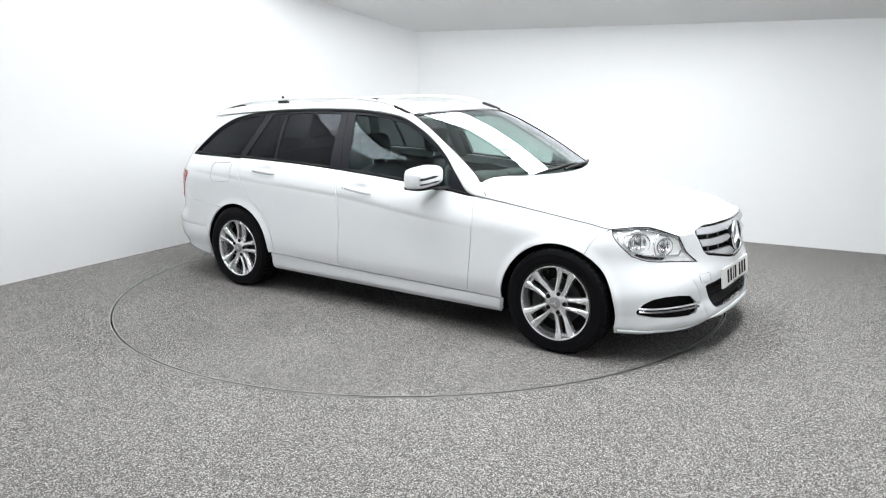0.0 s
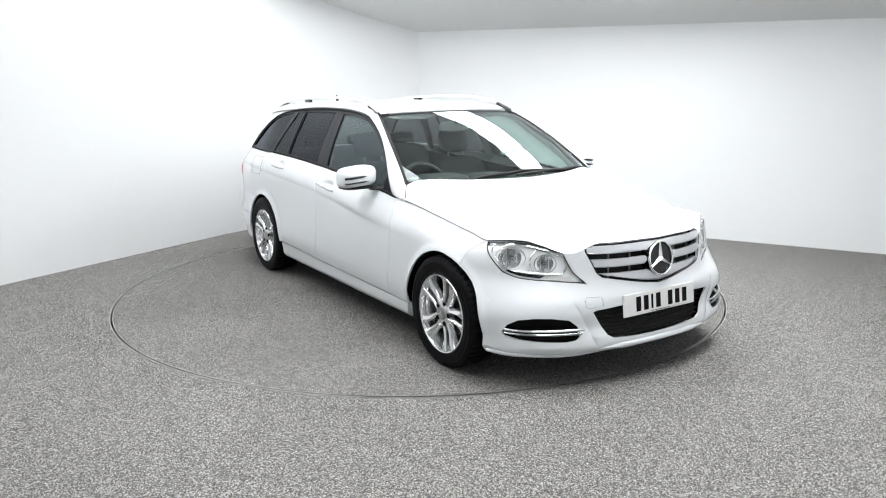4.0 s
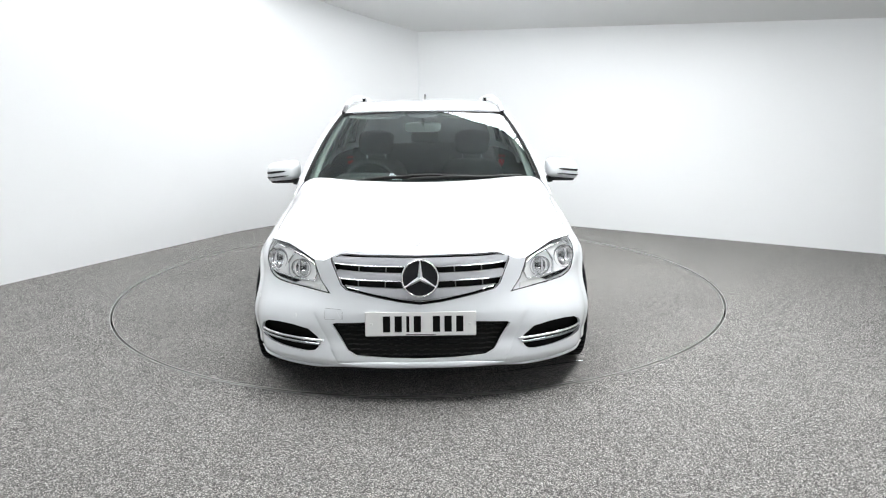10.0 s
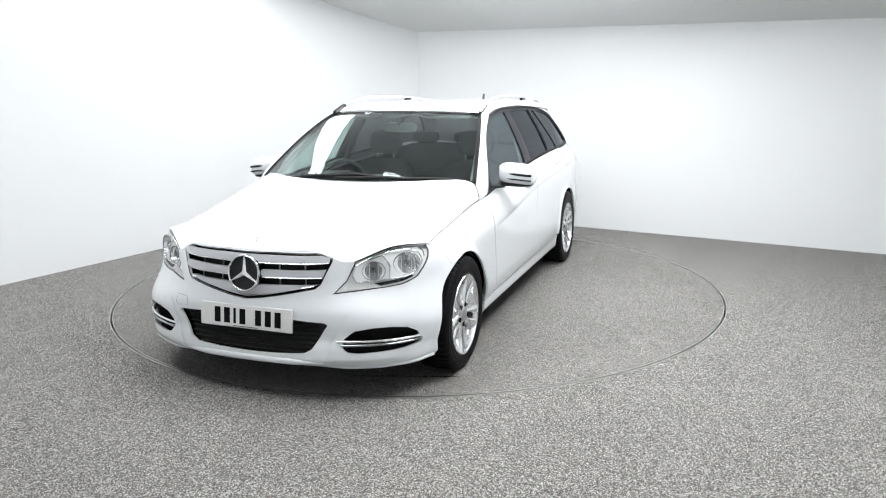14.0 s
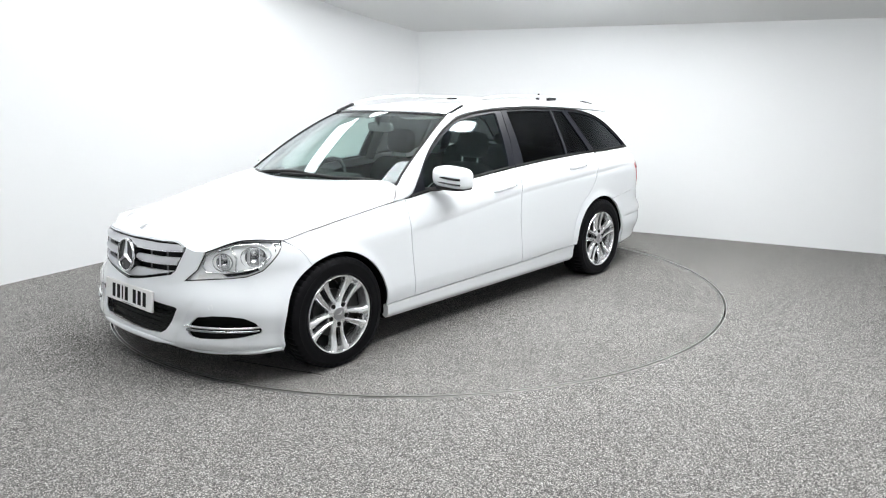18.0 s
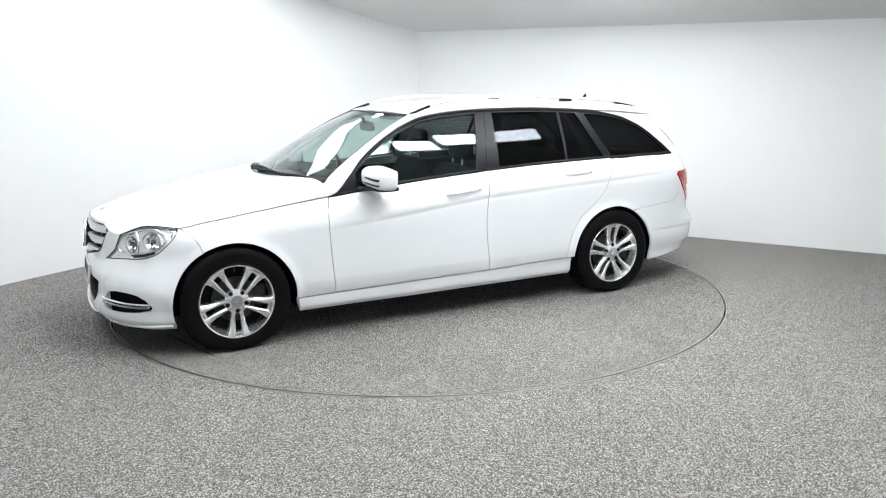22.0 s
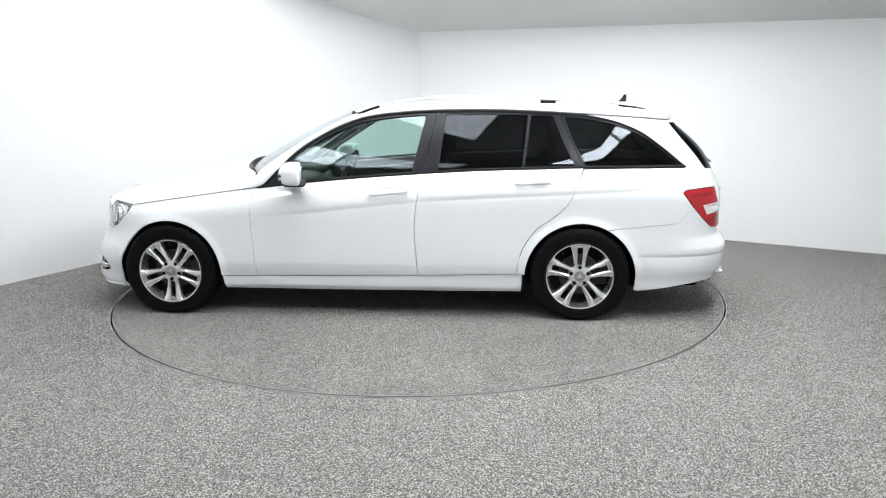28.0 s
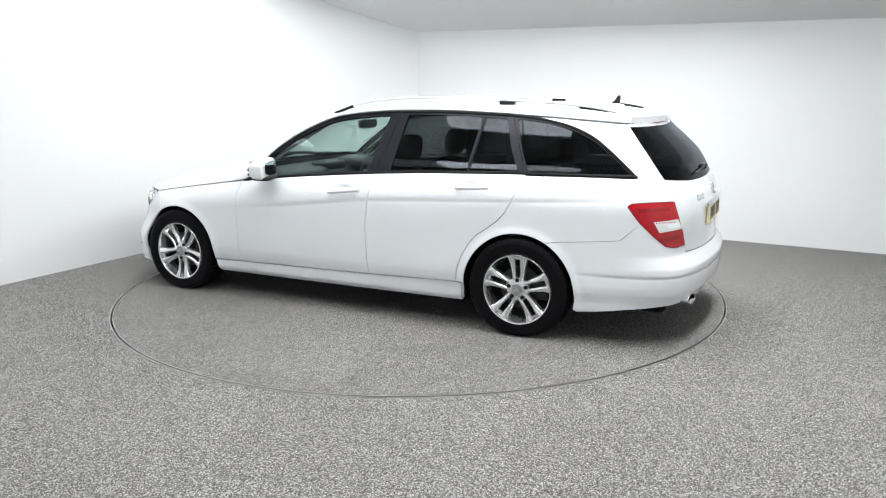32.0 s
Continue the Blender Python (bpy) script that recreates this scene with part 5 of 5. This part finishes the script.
skin("wiper_cowl", cowl_loop, cowl_top, PLASTIC, car, step=.04, gap=0, label="black plastic cowl under the windscreen")
for pts, nm in (([(-.62, .865), (-.40, .955), (-.12, .985), (.18, .975)], "windscreen_wiper"), ([(.62, .845), (.36, .945), (.08, 1.0), (-.08, 1.01)], "windscreen_wiper")):
    pth = []
    for i in range(25):
        t = i / 24 * (len(pts) - 1)
        k = min(int(t), len(pts) - 2)
        y = pts[k][0] + (pts[k + 1][0] - pts[k][0]) * (t - k)
        x = pts[k][1] + (pts[k + 1][1] - pts[k][1]) * (t - k)
        p = screen(np.float64(x), np.float64(y))
        pth.append((float(p[0]) + .006, y, float(p[2]) + .015))
    bm = bmesh.new()
    sweep(bm, pth, .009, .008, 8)
    w = part(nm, bm, PLASTIC, car, "black windscreen wiper at rest")
    bm = bmesh.new()
    sweep(bm, [(x - .012, y, z - .008) for x, y, z in pth[:22]], .006, .010, 6)
    part("blade", bm, RUBBER, w, "black rubber blade")


# ---- wheels
def build_wheel(cx, side):
    wheel = new("wheel", None)
    wheel.parent = car
    wheel.location = (cx, side * .882, ARCH_Z + .011)
    if side < 0:
        wheel.rotation_euler = (0, 0, math.pi)
    spin = radians(WHEEL_SPIN[(cx > 0, side)])
    hub_z = ARCH_Z + .011
    R = .318
    prof = [(.215, -.006), (.224, .0), (.228, .0035), (.232, .0015), (.244, .005), (.262, .0065), (.279, .004), (.283, .0055), (.287, .004), (.301, .001), (.311, -.004), (.3165, -.011),
            (R, -.021), (R, -.068), (R - .007, -.070), (R - .007, -.077), (R, -.079), (R + .001, -.102), (R - .007, -.104), (R - .007, -.111), (R, -.113), (R, -.165), (.310, -.182), (.290, -.200),
            (.25, -.205), (.212, -.198)]
    bm = bmesh.new()
    n_seg = 216
    lathe(bm, prof, n_seg)
    # tread blocks: short cuts across the shoulder
    bm.verts.ensure_lookup_table()
    for row in (9, 10, 11, 12, 13):
        for i in range(0, n_seg, 4):
            v = bm.verts[row * n_seg + i]
            k = 1 - .0045 / math.hypot(v.co.x, v.co.z)
            v.co.x, v.co.z = v.co.x * k, v.co.z * k
    for v in bm.verts:
        if v.co.z < -.19:
            v.co.z = -.19 - (-.19 - v.co.z) * (hub_z - .191) / (R + .001 - .19)
    bmesh.ops.recalc_face_normals(bm, faces=bm.faces[:])
    smooth(bm, 40)
    part("tyre", bm, TYRE, wheel, "black tyre")
    bm = bmesh.new()
    lathe(bm, [(.204, -.034), (.2065, -.010), (.210, .0), (.2165, .003), (.2205, -.003), (.218, -.012), (.215, -.02), (.215, -.19), (.201, -.19), (.192, -.10), (.196, -.06), (.204, -.034)], 96)
    bmesh.ops.recalc_face_normals(bm, faces=bm.faces[:])
    smooth(bm, 40)
    rim = part("rim", bm, ALLOY, wheel, "silver alloy rim with five double spokes")
    inner = [(.052, .0135), (.077, .0150), (.108, .0165), (.143, .0175), (.182, .0185), (.2055, .0200)]
    outer = [(.052, .034), (.077, .0375), (.108, .0425), (.143, .0475), (.176, .0560), (.2025, .0720)]
    for k in range(5):
        a = spin + k * 2 * math.pi / 5 + math.pi / 2
        ca, sa = math.cos(a), math.sin(a)
        for sg in (1, -1):
            bm = bmesh.new()

            def put(r, t, d):
                return bm.verts.new((r * ca - t * sg * sa, d, r * sa + t * sg * ca))

            def face(r):
                return -.014 + .013 * (r / .2) ** 2 - .008 * math.exp(-((r - .12) / .05) ** 2)

            rings = []
            for (r0, t0), (r1, t1) in zip(inner, outer):
                f0, f1 = face(r0), face(r1)
                w = t1 - t0
                rings.append([put(r0, t0 - .0015, -.048), put(r0, t0 - .0008, f0 - .006), put(r0, t0 + .0014, f0 - .0030), put(r0 * .7 + r1 * .3, t0 + w * .30, (f0 + f1) / 2 + .0015),
                              put(r0 * .25 + r1 * .75, t0 + w * .78, (f0 + f1) / 2 - .0035), put(r1, t1 - .0012, f1 - .0100), put(r1, t1 + .0008, f1 - .015), put(r1, t1 + .004, -.048)])
            for u, w in zip(rings, rings[1:]):
                for i in range(7):
                    bm.faces.new([u[i], u[i + 1], w[i + 1], w[i]])
            bm.faces.new(rings[0])
            bm.faces.new(rings[-1][::-1])
            bmesh.ops.recalc_face_normals(bm, faces=bm.faces[:])
            smooth(bm, 32)
            part("spoke", bm, ALLOY, rim)
        # bridge that closes the slot at the rim and at the hub
        for r0, r1, d in ((.186, .200, -.020), (.050, .074, -.016)):
            bm = bmesh.new()
            vs = [bm.verts.new((r * ca - t * sa, y, r * sa + t * ca)) for y in (d, -.048) for r, t in ((r0, -.019), (r1, -.020), (r1, .020), (r0, .019))]
            for q in ((0, 1, 2, 3), (4, 7, 6, 5), (0, 4, 5, 1), (1, 5, 6, 2), (2, 6, 7, 3), (3, 7, 4, 0)):
                bm.faces.new([vs[i] for i in q])
            bmesh.ops.recalc_face_normals(bm, faces=bm.faces[:])
            part("spoke_bridge", bm, ALLOY, rim)
        # black disc on the hub stands in for the shade in a bolt hole
        bm = bmesh.new()
        lathe(bm, [(.0, -.0105), (.0120, -.0105), (.0125, -.012), (.0125, -.03)], 16, c=(.0575 * math.cos(a), 0, .0575 * math.sin(a)))
        bmesh.ops.remove_doubles(bm, verts=bm.verts[:], dist=1e-6)
        bmesh.ops.recalc_face_normals(bm, faces=bm.faces[:])
        part("bolt_hole_shade", bm, GAP, rim, "black disc standing in for the shade in a wheel bolt hole")
    bm = bmesh.new()
    lathe(bm, [(.0, -.012), (.060, -.014), (.070, -.020), (.073, -.05)], 40)
    bmesh.ops.remove_doubles(bm, verts=bm.verts[:], dist=1e-6)
    bmesh.ops.recalc_face_normals(bm, faces=bm.faces[:])
    smooth(bm, 40)
    part("hub", bm, ALLOY, rim)
    bm = bmesh.new()
    lathe(bm, [(.0, -.002), (.024, -.003), (.030, -.005), (.0345, -.005), (.036, -.016)], 32)
    bmesh.ops.remove_doubles(bm, verts=bm.verts[:], dist=1e-6)
    bmesh.ops.recalc_face_normals(bm, faces=bm.faces[:])
    smooth(bm, 40)
    cap = part("hub_cap", bm, CAP, rim, "grey round centre cap")
    for k in range(3):
        a = spin + math.pi / 2 + k * 2 * math.pi / 3
        bm = bmesh.new()
        sweep(bm, [(0, .000, 0), (.022 * math.cos(a), -.001, .022 * math.sin(a))], .0032, .002, 6, up=(0, 1, 0), taper=lambda t: 1 - .6 * t)
        part("emblem_arm", bm, CHROME, cap)
    bm = bmesh.new()
    lathe(bm, [(.055, -.086), (.055, -.072), (.132, -.072), (.132, -.086), (.055, -.086)], 56)
    bmesh.ops.recalc_face_normals(bm, faces=bm.faces[:])
    part("brake_disc", bm, DISC, wheel, "grey steel brake disc")
    bm = bmesh.new()
    fx = -1 if side > 0 else 1
    box(bm, fx * .145 - .035, fx * .145 + .035, -.087, -.060, -.065, .075, .012)
    part("caliper", bm, IRON, wheel, "dark brake caliper")
    # added black disc gives the openings between the spokes their deep shade
    bm = bmesh.new()
    lathe(bm, [(.0, -.088), (.20, -.088)], 40)
    part("spoke_gap_shade", bm, GAP, wheel)
    bm = bmesh.new()
    sweep(bm, [(.190 * math.cos(spin + .92), -.034, .190 * math.sin(spin + .92)), (.172 * math.cos(spin + .93), -.014, .172 * math.sin(spin + .93))], .0035, .0035, 8, up=(0, 1, 0.1))
    part("tyre_valve", bm, RUBBER, wheel)
    return wheel


WHEEL_SPIN = {(True, 1): 36, (True, -1): 18, (False, 1): 0, (False, -1): 10}
for cx in (1.375, -1.375):
    for sd in (1, -1):
        build_wheel(cx, sd)
        bm = bmesh.new()
        a0, n = -13, 40
        rows = []
        for i in range(n + 1):
            a = radians(a0 + (180 - 2 * a0) * i / n)
            c, s = math.cos(a), math.sin(a)
            rows.append([bm.verts.new((cx + r * c, sd * y, ARCH_Z + r * s)) for r, y in ((.357, .846), (.364, .830), (.372, .60), (.05, .58))])
        for a, b in zip(rows, rows[1:]):
            for j in range(3):
                bm.faces.new([a[j], b[j], b[j + 1], a[j + 1]])
        part("wheel_liner", bm, GAP, car, "black wheel arch liner")

# ---- inner shell, underside
shell = on_side([(2.06, .25), (2.06, .50), (1.80, .52), (1.74, .60), (1.5, .655), (1.2, .655)] + span(belt_z, 1.0, -2.15, .1, -.06) + [(-2.25, .90), (-2.2, .30), (-1.78, .26)] +
                arch(-1.375, 200, -12, 20, .375) + [(-.95, .21), (.95, .21)] + arch(1.375, 192, -20, 20, .375))
jamb = on_side([(.96, .24), (.96, .60)] + span(belt_z, .95, -1.40, .1, -.06) + [(-1.40, .76), (-1.20, .735), (-1.05, .60), (-.985, .44), (-.97, .24)])
for sd in (1, -1):
    skin("inner_body", shell, body, GAP, car, step=.06, deep=.035, thick=0, gap=0, side=sd, label="dark inner bodywork")
    skin("door_jamb", jamb, body, JAMB, car, step=.06, deep=.027, thick=.004, gap=0, side=sd, label="white painted door jamb behind the shut lines")
bm = bmesh.new()
box(bm, -2.2, 1.95, -.58, .58, .165, .34, .03)
box(bm, -.99, .97, -.80, .80, .155, .33, .02)
box(bm, 1.72, 1.98, -.55, .55, .20, .36, .03)
box(bm, -2.15, -1.76, -.68, .68, .24, .40, .03)
part("underbody", bm, GAP, car, "black underbody")
bm = bmesh.new()
box(bm, -2.02, -1.98, -.72, .72, .30, .93, .01)
part("tail_lining", bm, GAP, car, "black boot lining")
bm = bmesh.new()
box(bm, 1.0, 1.80, -.50, .50, .30, .60, .05)
part("engine_bay", bm, GAP, car)


# ---- cabin
def block(name, parent, material, c, r, e=.4, rx=0, ry=0, rz=0, label="", nu=28, nv=16):
    bm = bmesh.new()
    pillow(bm, c, r, e, nu, nv, Euler((radians(rx), radians(ry), radians(rz))).to_matrix())
    return part(name, bm, material, parent, label)


for sd in (1, -1):
    y = sd * .37
    seat = block("front_seat", car, CLOTH, (.02, y, .50), (.25, .25, .10), .45, ry=-6, label="black cloth front seat")
    block("backrest", seat, CLOTH, (-.27, y, .71), (.085, .245, .265), .5, ry=-14)
    block("headrest", seat, CLOTH, (-.372, y, 1.09), (.05, .135, .095), .6, ry=-8)
    for dy in (-.072, .072):
        bm = bmesh.new()
        sweep(bm, [(-.335, y + dy, .93), (-.345, y + dy, 1.0)], .006, .006, 8, up=(1, 0, 0))
        part("headrest_post", bm, CHROME, seat, "bright headrest post")
bench = block("rear_seat", car, CLOTH, (-.85, 0, .52), (.26, .64, .11), .35, ry=-6, label="black cloth rear bench")
block("backrest", bench, CLOTH, (-1.17, 0, .78), (.08, .63, .25), .35, ry=-16)
for y in (-.40, 0, .40):
    block("headrest", bench, CLOTH, (-1.28, y, 1.07), (.045, .125, .05), .6, ry=-6)
dash = block("dashboard", car, DASH, (.72, 0, .78), (.24, .70, .13), .4, label="dark soft dashboard")
block("instrument_hood", dash, DASH, (.56, -.37, .905), (.12, .21, .05), .6)
block("centre_stack", dash, DASH, (.48, 0, .68), (.08, .16, .20), .4, ry=20)
block("screen_hood", dash, DASH, (.58, 0, .905), (.10, .14, .035), .5)
block("centre_console", car, DASH, (.05, 0, .45), (.45, .12, .12), .35)
block("cabin_floor", car, GAP, (-.3, 0, .36), (1.3, .76, .03), .2)
block("load_cover", car, DASH, (-1.68, 0, .90), (.40, .56, .015), .25, label="dark load cover")
bm = bmesh.new()
prof = [(.182 + .014 * math.cos(a), .014 * math.sin(a)) for a in np.linspace(0, 2 * math.pi, 11)]
lathe(bm, prof, 48, "x")
bmesh.ops.remove_doubles(bm, verts=bm.verts[:], dist=1e-6)
bmesh.ops.recalc_face_normals(bm, faces=bm.faces[:])
smooth(bm, 60)
mw = Matrix.Translation((.40, -.37, .835)) @ Matrix.Rotation(radians(-24), 4, "Y")
bmesh.ops.transform(bm, matrix=mw, verts=bm.verts[:])
wheel_s = part("steering_wheel", bm, DASH, car, "black leather steering wheel")
bm = bmesh.new()
pillow(bm, (0, 0, 0), (.03, .075, .065), .6)
bmesh.ops.transform(bm, matrix=mw, verts=bm.verts[:])
part("wheel_boss", bm, DASH, wheel_s)
for dy, dz in ((.12, .0), (-.12, 0), (0, -.12)):
    bm = bmesh.new()
    sweep(bm, [(0, dy * .4, dz * .4), (0, dy * 1.45, dz * 1.45)], .018, .008, 8, up=(1, 0, 0))
    bmesh.ops.transform(bm, matrix=mw, verts=bm.verts[:])
    part("wheel_spoke", bm, SILVER, wheel_s)
im = block("interior_mirror", car, MIRROR_BACK, (.20, 0, 1.235), (.018, .125, .034), .5, ry=8, label="dark interior mirror")
bm = bmesh.new()
sweep(bm, [(.21, 0, 1.25), (.245, 0, 1.315)], .012, .012, 8, up=(1, 0, 0))
part("mirror_stem", bm, DASH, im)
for sd in (1, -1):
    sun_visor = block("sun_visor", car, LINER, (.12, sd * .33, 1.318), (.07, .18, .009), .5, ry=18, label="pale grey sun visor")
    for pts in ([(.70, .70, .93), (.45, .655, 1.09), (.15, .575, 1.27), (0, .55, 1.31)],):
        bm = bmesh.new()
        sweep(bm, [(x, sd * y, z) for x, y, z in pts], .022, .014, 8)
        part("pillar_trim", bm, LINER, car, "pale grey inner pillar trim")
    bm = bmesh.new()
    sweep(bm, [(-.36, sd * .735, .93), (-.41, sd * .655, 1.16), (-.44, sd * .56, 1.325)], .05, .012, 8, up=(0, 1, 0))
    part("pillar_trim", bm, LINER, car, "pale grey inner pillar trim")
    bm = bmesh.new()
    sweep(bm, [(-1.30, sd * .735, .96), (-1.27, sd * .655, 1.16), (-1.22, sd * .56, 1.31)], .06, .012, 8, up=(0, 1, 0))
    part("pillar_trim", bm, LINER, car, "pale grey inner pillar trim")


# ---------------------------------------------------------------- what moves
def motions():
    rows_car, rows_disc = [], []
    for i in range(17):
        t = i * 2.0
        a = HEADING + TURN * t
        c, s = math.cos(radians(a)), math.sin(radians(a))
        rows_car.append((t, pose(c * CAR_X - s * CAR_Y, s * CAR_X + c * CAR_Y, 0, 0, 0, a)))
        rows_disc.append((t, pose(0, 0, 0, 0, 0, a)))
    walk(car, rows_car)
    walk(turntable, rows_disc)


motions()
